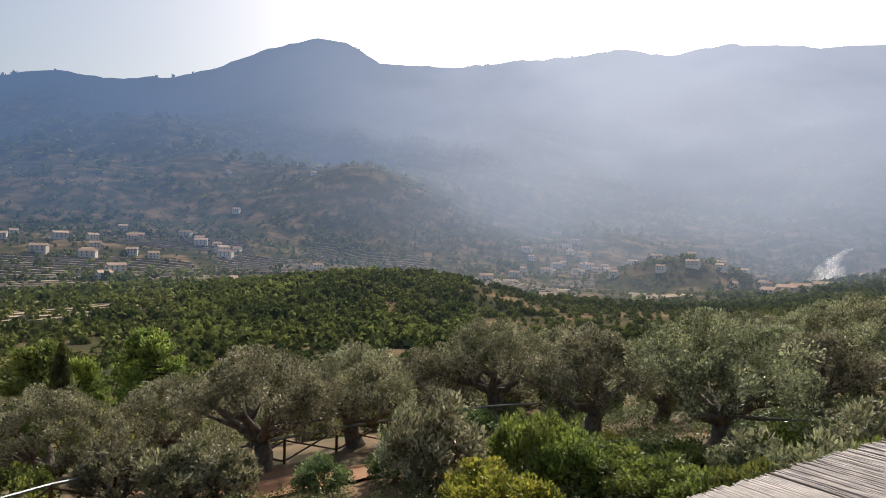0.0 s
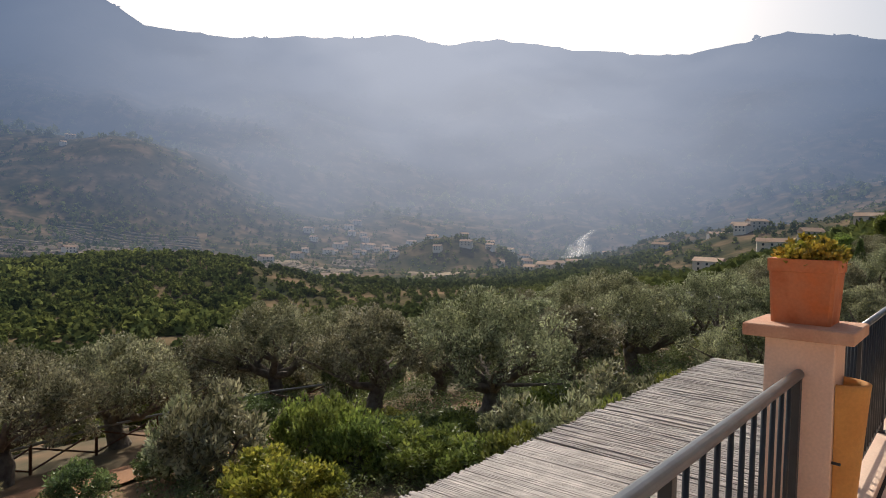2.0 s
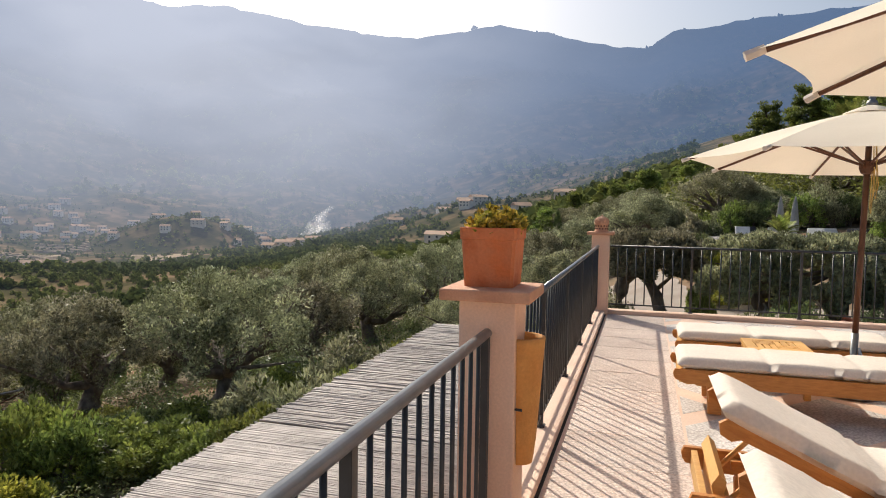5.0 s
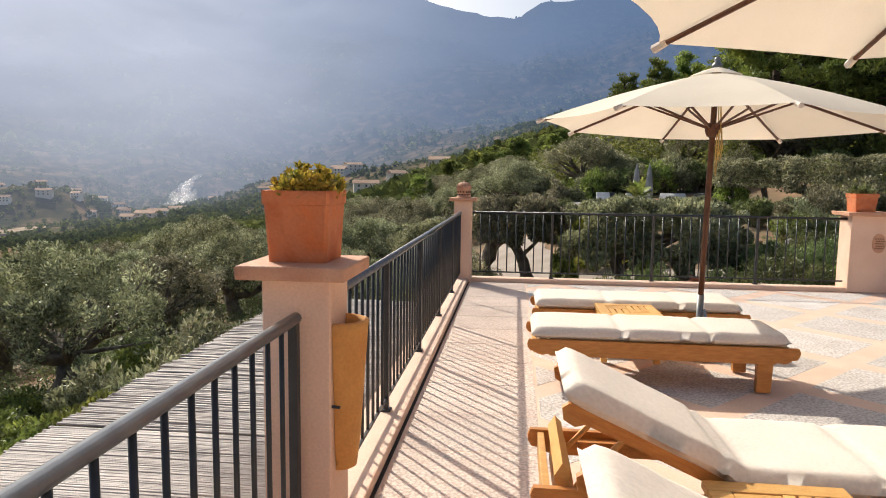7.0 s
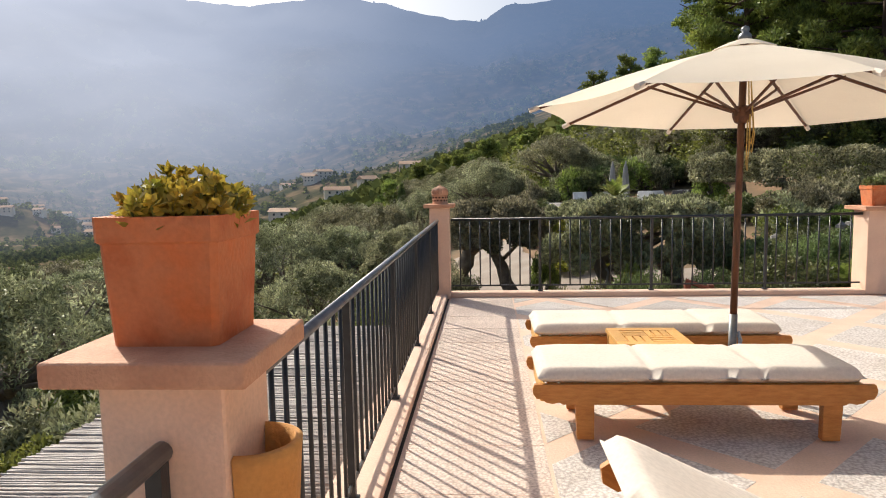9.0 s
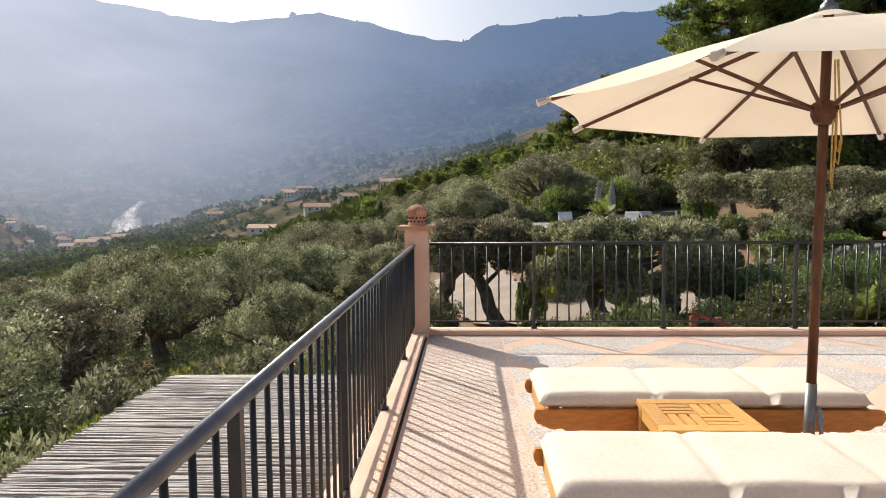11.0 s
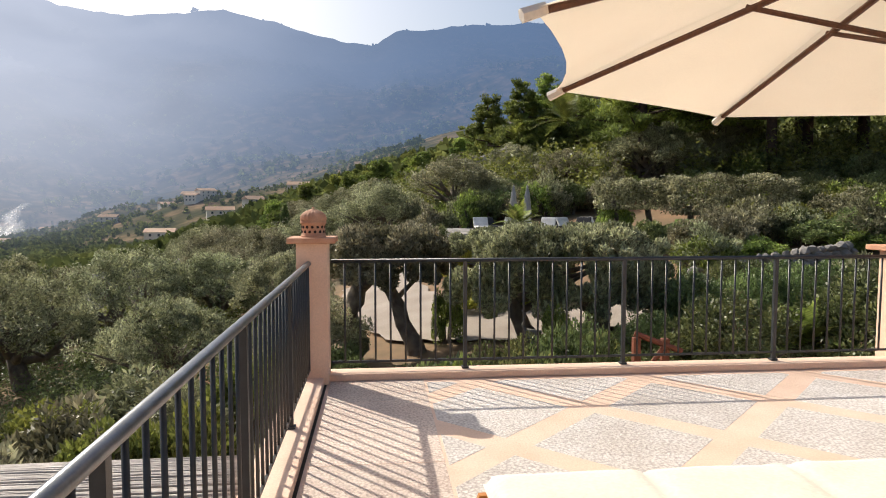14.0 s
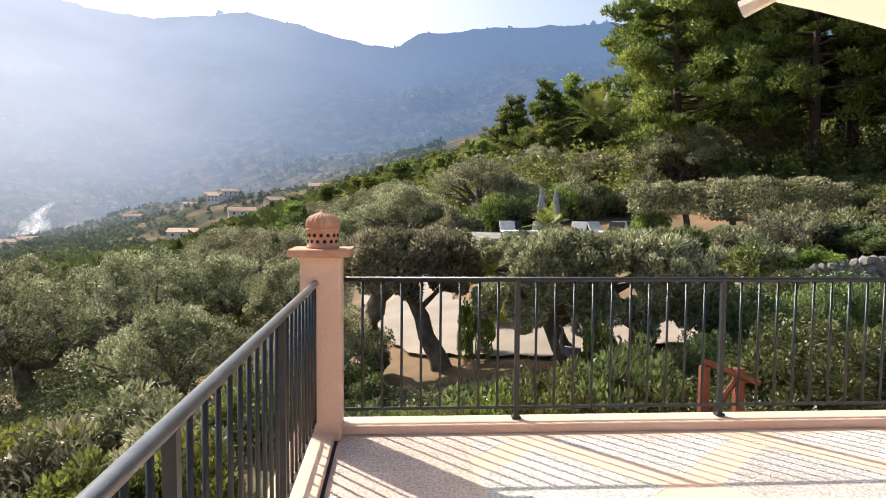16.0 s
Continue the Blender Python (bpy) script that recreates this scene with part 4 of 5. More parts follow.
for kind, th, r, w, h in (("yellow", 51.5, 13.0, 2.6, 1.35), ("yellow", 48.5, 12.4, 2.0, 1.1), ("olive", 56.5, 16.0, 2.7, 2.7), ("olive", 58.5, 17.5, 2.3, 2.2), ("bright", 46.5, 15.5, 2.3, 2.1), ("bright", 44, 14.8, 2.2, 1.7), ("bright", 49, 17.5, 2.0, 1.9),
                          ("bright", 39.5, 14.6, 2.4, 1.3), ("bright", 36, 13.8, 2.4, 1.3), ("bright", 32.5, 13.0, 2.2, 1.2), ("dark", 40.5, 17.0, 2.2, 1.2), ("dark", 37, 17, 2.2, 1.1), ("dark", 66.5, 16.8, 1.8, 1.2), ("dark", 60.5, 18.0, 1.8, 1.0),
                          ("bright", 42, 19.5, 2.0, 1.0), ("dark", 47, 20.5, 2.2, 1.3), ("bright", 35, 16.2, 2.0, 1.2), ("bright", 29, 12.5, 2.2, 1.5), ("olive", 78, 18.0, 2.6, 2.0), ("olive", 83, 19.5, 2.6, 2.0), ("bright", 90, 19.5, 2.4, 1.6),
                          ("olive", 75, 17.6, 2.2, 1.7), ("yellow", 85.5, 27, 3.4, 2.2), ("bright", 82, 30, 3.6, 2.4), ("dark", 46, 28, 2.4, 2.0), ("bright", 90, 33, 3.6, 2.0), ("dark", 54, 24, 2.4, 1.4),
                          ("olive", 25, 13.0, 2.2, 1.9), ("bright", 21.5, 14.0, 2.2, 1.7), ("olive", 18, 13.4, 2.2, 1.9), ("olive", 15, 15.2, 2.4, 1.9), ("bright", 12.5, 14.4, 2.0, 1.7), ("olive", 10, 16.2, 2.0, 1.6), ("bright", 17, 17.2, 2.4, 1.6),
                          ("bright", 8.5, 14.4, 1.8, 1.7), ("olive", 22, 16.6, 2.6, 1.9), ("bright", 27, 17.0, 2.4, 1.4), ("olive", 12, 18.0, 2.4, 1.7), ("dark", 29, 21.5, 3.0, 1.0), ("dark", 25.5, 21.0, 3.0, 1.0), ("bright", 6, 18.0, 2.0, 1.4), ("olive", 30, 14.6, 2.2, 1.6)):
    put_shrub(kind, *at(th, r), w, h)
for kind, x, y, w, h in (("round", 6.15, 14.5, 2.5, 1.55), ("round", 8.7, 14.6, 2.8, 1.7), ("round", 5.3, 16.0, 1.3, 1.1), ("bright", 3.3, 15.0, 1.4, 0.8), ("bright", 2.4, 15.3, 1.3, 0.8), ("dark", 1.2, 14.4, 1.8, 0.8), ("dark", 2.0, 14.7, 1.6, 0.7),
                         ("bright", 0.7, 15.8, 1.4, 0.8), ("dark", -0.4, 16.4, 1.8, 0.9), ("bright", 4.1, 15.3, 1.5, 0.9), ("bright", 3.95, 17.0, 0.8, 1.25), ("round", 2.35, 13.5, 1.5, 1.75), ("dark", 3.1, 13.6, 1.6, 1.85), ("round", 3.6, 14.2, 1.3, 1.6), ("dark", 1.1, 13.4, 1.6, 1.65), ("dark", 0.3, 13.7, 1.4, 1.8), ("bright", 1.7, 13.7, 1.3, 1.6), ("dark", 1.5, 14.6, 1.8, 1.5), ("bright", 2.2, 20.4, 1.0, 1.5), 
                         ("dark", -0.2, 18.4, 1.5, 1.2), ("yellow", 3.2, 22.6, 2.0, 0.6), ("yellow", 4.6, 22.4, 2.0, 0.6)):
    put_shrub(kind, x, y, w, h)
for i in range(22):
    put_shrub(rnd.choice(("dark", "bright", "olive", "round")), 2.6 + i * 0.42, 28.4 + rnd.uniform(-.5, .5), rnd.uniform(1.0, 1.6), rnd.uniform(0.3, 0.55))
for i in range(17):
    put_shrub(rnd.choice(("dark", "olive", "bright", "olive")), 2.4 + i * 0.62, 36.4 + rnd.uniform(-.7, .7), rnd.uniform(1.6, 2.4), rnd.uniform(1.3, 2.2))
for i in range(9):
    put_shrub("round", 6.9 + 0.65 * i, 17.6 + 1.9 * (i % 2) + rnd.uniform(-.4, .4), rnd.uniform(1.6, 2.2), rnd.uniform(1.1, 1.5))
put_shrub("yellow", 3.3, 27.4, 1.1, 1.35)
# planting between the lawn terraces and up the hill
for i in range(150):
    x, y = rnd.uniform(-3, 24), rnd.uniform(22.5, 46)
    if x < 0.3 * (y - 22) - 3 or (-0.5 < x < 6.0 and y < 26) or (x < 2.2 and y < 32) or (3 < x < 11.5 and 25.5 < y < 35.2):
        continue
    put_shrub(rnd.choice(("dark", "dark", "bright", "olive", "round")), x, y, rnd.uniform(1.4, 3.0), rnd.uniform(1.0, 2.0))
for i in range(75):
    x, y = rnd.uniform(9.5, 24), rnd.choice((rnd.uniform(13, 18.5), rnd.uniform(22.8, 30)))
    put_shrub(rnd.choice(("dark", "bright", "round", "olive")), x, y, rnd.uniform(1.4, 2.8), rnd.uniform(0.8, 1.7))
for i in range(70):
    a, r = radians(rnd.uniform(10, 92)), rnd.uniform(27, 62)
    put_shrub(rnd.choice(("dark", "olive", "olive", "bright")), -math.sin(a) * r, math.cos(a) * r, rnd.uniform(1.6, 3.4), rnd.uniform(0.8, 2.2))


def hedge(x0, x1, y, z0, z1, depth, label, seed, trunks):
    """A clipped hedge on bare stems."""
    rng = np.random.default_rng(seed)
    t = thing("hedge", label, "hedge")
    n = int(2600 * (x1 - x0))
    c = rng.random((n, 3)) - 0.5
    ax = np.argmax(np.abs(c), axis=1)
    face = np.sign(c[np.arange(n), ax]) * rng.uniform(0.40, 0.52, n)
    c[np.arange(n), ax] = face
    p = np.stack([(x0 + x1) / 2 + c[:, 0] * (x1 - x0), y + c[:, 1] * depth, (z0 + z1) / 2 + c[:, 2] * (z1 - z0) + 0.10 * np.sin(c[:, 0] * 17 + seed) * (c[:, 2] > 0)], -1)
    v, f = leaves(p, np.sign(c) * 0.6, 0.13, 0.055, rng, 0.7)
    o = new("foliage", fast_mesh("foliage", v, f, olive_leaf))
    o.parent = t
    for k in range(trunks):
        x = x0 + (x1 - x0) * (k + 0.5) / trunks
        b = gz(x, y)
        part("trunk", tube([(x, y, b - 0.3), (x + 0.1, y, b + (z0 - b) * 0.5), (x - 0.05, y, z0 + 0.3)], [0.16, 0.12, 0.1], 7), bark, t, smooth=True)
    return t


hedge(9.0, 11.6, 29.6, 1.25, 2.3, 1.3, "clipped grey-green hedge on bare stems", 3, 2)
hedge(11.3, 16.0, 28.4, 1.05, 2.45, 1.5, "long clipped grey-green hedge with a flat top", 4, 3)


def path_strip(name, pts, width, material, label):
    """A path laid on the ground along points."""
    vs, fs = [], []
    P = [Vector((x, y, 0)) for x, y in pts]
    fine = []
    for a, b in zip(P, P[1:]):
        fine += [a.lerp(b, k / 12) for k in range(12)]
    fine.append(P[-1])
    for i, p in enumerate(fine):
        d = (fine[min(i + 1, len(fine) - 1)] - fine[max(i - 1, 0)]).normalized()
        s = Vector((d.y, -d.x, 0)) * width / 2
        for k in range(-3, 4):
            q = p + s * (k / 3) * (1 + 0.06 * math.sin(i * 1.7 + k))
            vs.append((q.x, q.y, gz(q.x, q.y) + 0.13 - 0.04 * abs(k) / 3))
    for i in range(len(fine) - 1):
        for k in range(6):
            a = i * 7 + k
            fs.append((a, a + 1, a + 8, a + 7))
    o = new(name, fast_mesh(name, vs, fs, material))
    return tagged(o, label, "path", kind="structure")


path_strip("pavement", ((0.4, 31.0), (1.0, 25.5), (1.8, 22.2), (4.0, 20.7), (7.8, 20.0)), 2.5, gravel, "pale gravel garden path between olives")
path_strip("pavement", (at(80, 17.5), at(66, 19.0), at(58, 20.0), at(50, 21.0), at(42, 21.5)), 2.2, mat("red_earth_path", (0.36, 0.19, 0.10), (0.28, 0.14, 0.07), 0.8, 0.95, bump=0.5, fine=20), "reddish bare earth path beside the fence")


def wooden_fence(pts, label):
    """Low rustic fence: posts, top rail, crossed braces."""
    t = thing("wooden_fence", label, "fence")
    prev = None
    for x, y in pts:
        z = gz(x, y)
        part("post", rod((x, y, z - 0.2), (x, y, z + 0.9), 0.05, sides=7), dark_wood, t)
        if prev:
            px, py, pz = prev
            part("top_rail", rod((px, py, pz + 0.88), (x, y, z + 0.88), 0.045, sides=7), steel, t, "pale weathered top rail")
            part("brace", rod((px, py, pz + 0.1), (x, y, z + 0.8), 0.03, sides=6), dark_wood, t)
            part("brace", rod((px, py, pz + 0.8), (x, y, z + 0.1), 0.03, sides=6), dark_wood, t)
        prev = (x, y, z)
    return t


wooden_fence([at(92 - 4.4 * k, 17.6 + 0.95 * k) for k in range(11)], "low brown rustic fence with crossed braces")


def garden_rocks(pts, seed, label):
    for i, (x, y, s) in enumerate(pts):
        bm = bmesh.new()
        bmesh.ops.create_icosphere(bm, subdivisions=3, radius=1)
        for v in bm.verts:
            d = noise.noise(v.co * 1.3 + Vector((i * 7 + seed, 0, 0))) * 0.45 + noise.noise(v.co * 4 + Vector((0, i, 0))) * 0.13
            v.co = v.co * (1 + d)
            v.co.x *= s * 1.3
            v.co.y *= s
            v.co.z *= s * 0.7
        o = new("rock", mesh_of(bm, "rock", limestone))
        o.location = (x, y, gz(x, y) + s * 0.55)
        o.rotation_euler = (0, 0, i * 1.3)
        tagged(o, label, "rock", "limestone rocks")


garden_rocks(((-13.5, 43, 2.2), (-9.5, 43.5, 2.0), (-16, 41, 1.6), (-6.2, 38.5, 1.2), (-1.5, 13.0, 0.5), (0.4, 13.6, 0.45)), 2, "grey weathered limestone outcrop among olives")
garden_rocks(((9.4, 58, 2.4), (11.6, 60, 2.8), (7.6, 59, 1.9), (13.5, 57, 2.0), (10.6, 56, 1.5)), 5, "grey limestone boulder on the wooded hill")
# dry stone wall by the clipped bushes
dw = thing("stone_wall", "dry stone wall of pale rough limestone", "wall")
stone_me = []
for i in range(4):
    bm = bmesh.new()
    bmesh.ops.create_icosphere(bm, subdivisions=1, radius=0.5)
    for v in bm.verts:
        v.co *= 1 + noise.noise(v.co * 3 + Vector((i * 5, 0, 0))) * 0.4
        v.co.z *= 0.7
    stone_me.append(mesh_of(bm, "stone", limestone))
for r in range(3):
    for c in range(18):
        o = new("stone", stone_me[rnd.randrange(4)])
        s = rnd.uniform(0.28, 0.40)
        x = 9.2 + c * 0.27 + (0.13 if r % 2 else 0)
        y = 22.2 + 0.02 * r
        o.location = (x, y, gz(x, 22.2) + 0.1 + r * 0.19)
        o.rotation_euler = (rnd.uniform(0, 1), rnd.uniform(0, 1), rnd.uniform(0, 6))
        o.scale = (s, s, s)
        o.parent = dw

# ---- pines ----


def pine_data(seed, height, spread, n, first=0.35, leaf=0.30):
    rng = np.random.default_rng(seed)
    bm = bmesh.new()
    lean = rng.uniform(-.6, .6, 2)
    pts = [Vector((lean[0] * (k / 5) ** 2, lean[1] * (k / 5) ** 2, -0.6 + (height + 0.2) * k / 5)) for k in range(6)]
    tube(pts, [0.30 * height / 12 * (1 - 0.16 * k) for k in range(6)], 8, bm)
    blobs = []
    for i in range(44):
        u = first + (1 - first) * (i + rng.random()) / 44
        a = i * 2.4 + rng.uniform(-.5, .5)
        rr = spread * 0.5 * min(1.0, 1.35 * (1.12 - u) / (1.12 - first)) * rng.uniform(0.5, 1.15) + 0.3
        p = pts[0].lerp(pts[-1], u)
        e = p + Vector((math.cos(a) * rr, math.sin(a) * rr, rng.uniform(-.02, .10) * height))
        tube([p, p.lerp(e, .5) + Vector((0, 0, -.15)), e], [0.07, 0.05, 0.02], 5, bm)
        for j in range(6):
            w = rng.uniform(0.45, 1.06)
            q = p.lerp(e, w) + Vector(rng.normal(0, 0.30, 3)) * (0.4 + rr * 0.25)
            s = rng.uniform(0.025, 0.06) * spread + 0.10
            blobs.append((*q, s * 1.25, s * 1.25, s * 0.6))
    c, ax = crown_points(blobs, n // len(blobs), rng, 0.5)
    ax[:, 2] += 0.3
    v, f = leaves(c, ax, leaf, leaf * 0.26, rng, 0.55)
    return bm, fast_mesh("crown", v, f, pine_leaf)


pine_protos = []
for seed, h, s, n, first in ((21, 12.0, 8.0, 42000, 0.28), (22, 9.0, 6.0, 24000, 0.3), (23, 6.0, 4.2, 11000, 0.15)):
    tb, cm = pine_data(seed, h, s, n, first)
    pine_protos.append([tb, cm, None])


def put_pine(k, x, y, s=1.0, dz=0.0):
    m = Matrix.Translation((x, y, gz(x, y) + dz)) @ Matrix.Rotation(rnd.uniform(0, 6.28), 4, 'Z')
    tb, cm, t = pine_protos[k]
    if t is None:
        t = make_tree("pine_tree", ("tall dark green pine with a bare lower trunk", "green pine with clumped needles", "small bushy green pine")[k], tb, cm, pine_bark, "pine trees")
        t.matrix_basis = m
        pine_protos[k][2] = t
    else:
        t = copy_thing(t, m)
    t.scale = (s, s, s)
    return t


for k, x, y, s in ((0, 15.0, 40, 1.1), (0, 17.6, 43, 1.05), (0, 20.5, 37, 1.1), (0, 23.5, 38.5, 1.15), (0, 19.0, 46, 1.1), (0, 25.5, 33, 1.1), (0, 27, 39, 1.2), (1, 13.0, 62, 0.95), (1, 15.5, 64, 1.0), (1, 17.5, 60, 0.9), (1, 11.0, 66, 0.9), (0, 23, 47, 1.2), (0, 29, 30, 1.0), (0, 28, 46, 1.1)):
    put_pine(k, x, y, s)
for i in range(90):
    th, r = radians(rnd.uniform(-30, 8)), rnd.uniform(60, 140)
    put_pine(2, -math.sin(th) * r, math.cos(th) * r, rnd.uniform(0.55, 0.95))
for x, y, s in ((-33.5, 1.0, 1.0), (-35.5, 2.6, 0.9), (-45.5, 6.9, 1.35)):
    put_pine(2, x, y, s)
# slim dark cypresses


def cypress(x, y, h, label):
    rng = np.random.default_rng(int(abs(x * 10)))
    t = thing("cypress_tree", label, "tree")
    z = gz(x, y)
    part("trunk", rod((x, y, z - 0.3), (x, y, z + h * 0.8), 0.09, 0.03), bark, t)
    n = 5000
    u = rng.random(n)
    a = rng.uniform(0, 2 * math.pi, n)
    r = h * 0.085 * np.sin(np.pi * np.clip(u * 0.86 + 0.12, 0, 1)) ** 0.8 * rng.uniform(0.7, 1.1, n)
    p = np.stack([x + r * np.cos(a), y + r * np.sin(a), z + 0.2 + u * h], -1)
    ax = np.stack([np.cos(a) * .4, np.sin(a) * .4, np.ones(n)], -1)
    v, f = leaves(p, ax, 0.26, 0.09, rng, 0.25)
    o = new("crown", fast_mesh("crown", v, f, dark_leaf))
    o.parent = t


cypress(-27.5, 1.4, 4.7, "slim dark cypress among bushes")
cypress(-5.0, 46.0, 4.0, "slim dark cypress on the slope")


def palm(x, y, trunk_h, fronds, ln, label):
    rng = random.Random(3)
    t = thing("palm_tree", label, "palm")
    z = gz(x, y)
    part("trunk", tube([(x, y, z - 0.3), (x + 0.05, y, z + trunk_h * 0.5), (x, y, z + trunk_h)], [0.26, 0.22, 0.24], 10), pine_bark, t, smooth=True)
    for i in range(fronds):
        a = i * 2.399
        el = rng.uniform(0.15, 1.35)
        vs, fs = [], []
        pts = []
        for k in range(9):
            u = k / 8
            out = ln * u * math.cos(el) * (1 + 0.1 * u)
            pts.append(Vector((x + math.cos(a) * out, y + math.sin(a) * out, z + trunk_h + ln * u * math.sin(el) - ln * 0.45 * u * u * math.cos(el))))
        side = Vector((-math.sin(a), math.cos(a), 0))
        for k in range(1, 9):
            for q in range(3):
                p = pts[k - 1].lerp(pts[k], q / 3)
                d = (pts[k] - pts[k - 1]).normalized()
                ll = ln * 0.26 * math.sin(math.pi * min(0.95, (k - 1 + q / 3) / 8 + 0.1)) + 0.05
                for sg in (-1, 1):
                    e = p + (side * sg * 0.8 + d * 0.6 + Vector((0, 0, 0.15))).normalized() * ll
                    b = len(vs)
                    vs += [p, p + d * 0.05, e, e - d * 0.01]
                    fs.append((b, b + 1, b + 2, b + 3))
        o = new("frond", fast_mesh("frond", [tuple(v) for v in vs], fs, shrub_leaf))
        o.parent = t
    if trunk_h > 1:
        part("fruit_cluster", lathe([(0.05, z + trunk_h - 0.5), (0.45, z + trunk_h - 0.35), (0.5, z + trunk_h - 0.1), (0.1, z + trunk_h + 0.1)], 12), mat("orange_fruit", (0.7, 0.22, 0.03), None, 6, 0.6), t, "hanging orange date clusters").location = (x * 0 + 0, 0, 0)
        t.children[-1].location = (x, y, 0)
    return t


palm(11.4, 42.5, 4.2, 34, 2.2, "palm with orange date clusters on the hillside")
palm(7.4, 14.8, 0.4, 26, 0.9, "spiky green palm-like plant behind the railing")
palm(-4.6, 38.0, 1.2, 26, 1.4, "bright green fan of palm fronds on the slope")
palm(6.0, 30.0, 0.9, 22, 1.1, "low green palm beside the upper terrace")

# ---- upper garden terrace: closed parasols and loungers ----


def closed_parasol(x, y):
    t = thing("closed_parasol", "closed grey cloth parasol on the upper terrace", "parasol", "closed parasols")
    z = -0.1
    t.location = (x, y, z)
    part("pole", rod((0, 0, -0.4), (0, 0, 2.3), 0.025), dark_wood, t)
    part("cover", lathe([(0.05, 0.75), (0.17, 0.8), (0.19, 1.0), (0.15, 1.5), (0.10, 2.0), (0.05, 2.2), (0.03, 2.32), (0.002, 2.36)], 24, wave=lambda a, k: 0.12 * math.cos(6 * a + k * 0.3)), grey_cloth, t, smooth=True)


closed_parasol(6.55, 33.7)
closed_parasol(7.05, 33.2)
deck = thing("upper_terrace", "pale stone upper terrace with a low wall", "terrace", kind="structure")
part("deck_slab", box(3.6, 11.2, 29.5, 35.5, -1.6, 0.30, 0.03), limestone, deck)
for i in range(12):
    x, y, m_ = 4.6 + 0.49 * i, 30.2 + 0.35 * math.sin(i * 2.3), (0, 1, 0, 1, 0, 0, 1, 0, 1, 0, 1, 0)[i]
    t = thing("garden_chair", ("white" if m_ == 0 else "dark grey") + " padded garden chair on the upper terrace", "chair", "garden chairs")
    t.location = (x, y, 0.30)
    t.rotation_euler = (0, 0, 0.5 * math.sin(i * 2.1))
    t.scale = (0.85, 0.9, 0.66)
    cl = white_paint if m_ == 0 else dark_cloth
    part("seat", box(-0.34, 0.34, -0.55, 0.3, 0.3, 0.42, 0.04), cl, t)
    part("backrest", box(-0.34, 0.34, 0, 0.10, 0, 0.62, 0.04, m=Matrix.Translation((0, 0.25, 0.38)) @ Matrix.Rotation(-0.5, 4, 'X')), cl, t)
    for sx in (-0.3, 0.3):
        for sy in (-0.5, 0.25):
            part("leg", rod((sx, sy, 0), (sx, sy, 0.31), 0.02), dark_wood, t)

# wooden stair rail going down beyond the railing
gt = thing("stair_rail", "reddish wooden stair rail with a slanted brace", "railing")
for x, y in ((4.06, 13.4), (4.42, 13.3)):
    part("post", box(x - 0.05, x + 0.05, y - 0.05, y + 0.05, gz(x, y) - 0.2, -0.36, 0.01), red_wood, gt)
part("rail", rod((4.03, 13.4, -0.30), (4.62, 13.2, -0.52), 0.04, sides=7), red_wood, gt)
part("brace", rod((4.07, 13.36, -1.0), (4.40, 13.26, -0.45), 0.035, sides=6), red_wood, gt)


def bird_figure(x, y, h, label):
    bm = bmesh.new()
    z = gz(x, y)
    tube([(x, y, z + h * 0.45), (x + 0.05 * h, y, z + h * 0.52), (x + 0.3 * h, y, z + h * 0.55)], [0.03 * h, 0.13 * h, 0.03 * h], 8, bm)
    tube([(x, y, z + h * 0.5), (x - 0.08 * h, y, z + h * 0.7), (x - 0.04 * h, y, z + h * 0.92), (x - 0.1 * h, y, z + h)], [0.06 * h, 0.03 * h, 0.025 * h, 0.03 * h], 6, bm)
    for s in (-.04, .04):
        rod((x + 0.1 * h, y + s, z - 0.05), (x + 0.1 * h, y + s, z + h * 0.5), 0.012, bm=bm)
    t = new("bird_statue", mesh_of(bm, "bird_statue", limestone))
    tagged(t, label, "statue")


for x, y, h in ((3.55, 17.8, 1.0), (4.35, 17.0, 0.85), (2.35, 15.7, 0.75)):
    bird_figure(x, y, h, "pale stone garden figure of a long-necked bird")

# ---- cane roof ----
roof = thing("cane_roof", "weathered grey-brown cane pergola roof below the terrace", "roof", kind="structure")
part("beam", box(-1.85, -1.75, -6, 8.75, -0.20, -0.075), dark_wood, roof)
part("beam", box(-0.35, -0.25, -6, 8.75, -0.20, -0.075), dark_wood, roof)
for y in (-5.8, -1.0, 3.8, 8.4):
    part("post", box(-1.86, -1.74, y - 0.06, y + 0.06, -5, -0.202), dark_wood, roof)
part("underlay", box(-1.97, -0.2, -6, 8.72, -0.078, -0.068), cane_mat, roof, "woven cane layer beneath")
canes = []
for k in range(6):
    bm = bmesh.new()
    pts = []
    rg = random.Random(k)
    for i in range(7):
        pts.append((-2.0 + 1.84 * i / 6 + (rg.uniform(-.02, .015) if i == 0 else 0), rg.uniform(-.008, .008), rg.uniform(-.004, .006)))
    tube(pts, [0.0095 * rg.uniform(0.8, 1.15)] * 7, 5, bm)
    canes.append(mesh_of(bm, "cane", cane_mat, True))
y, i = 4.4, 0
while y < 8.75 and i < 300:
    o = new("cane", canes[rnd.randrange(6)])
    o.location = (rnd.uniform(-.012, .01), y, -0.055 + rnd.uniform(-.006, .008))
    o.rotation_euler = (0, 0, rnd.uniform(-.008, .008))
    o.parent = roof
    y += 0.0142
    i += 1
bm = bmesh.new()
y2 = -6.0
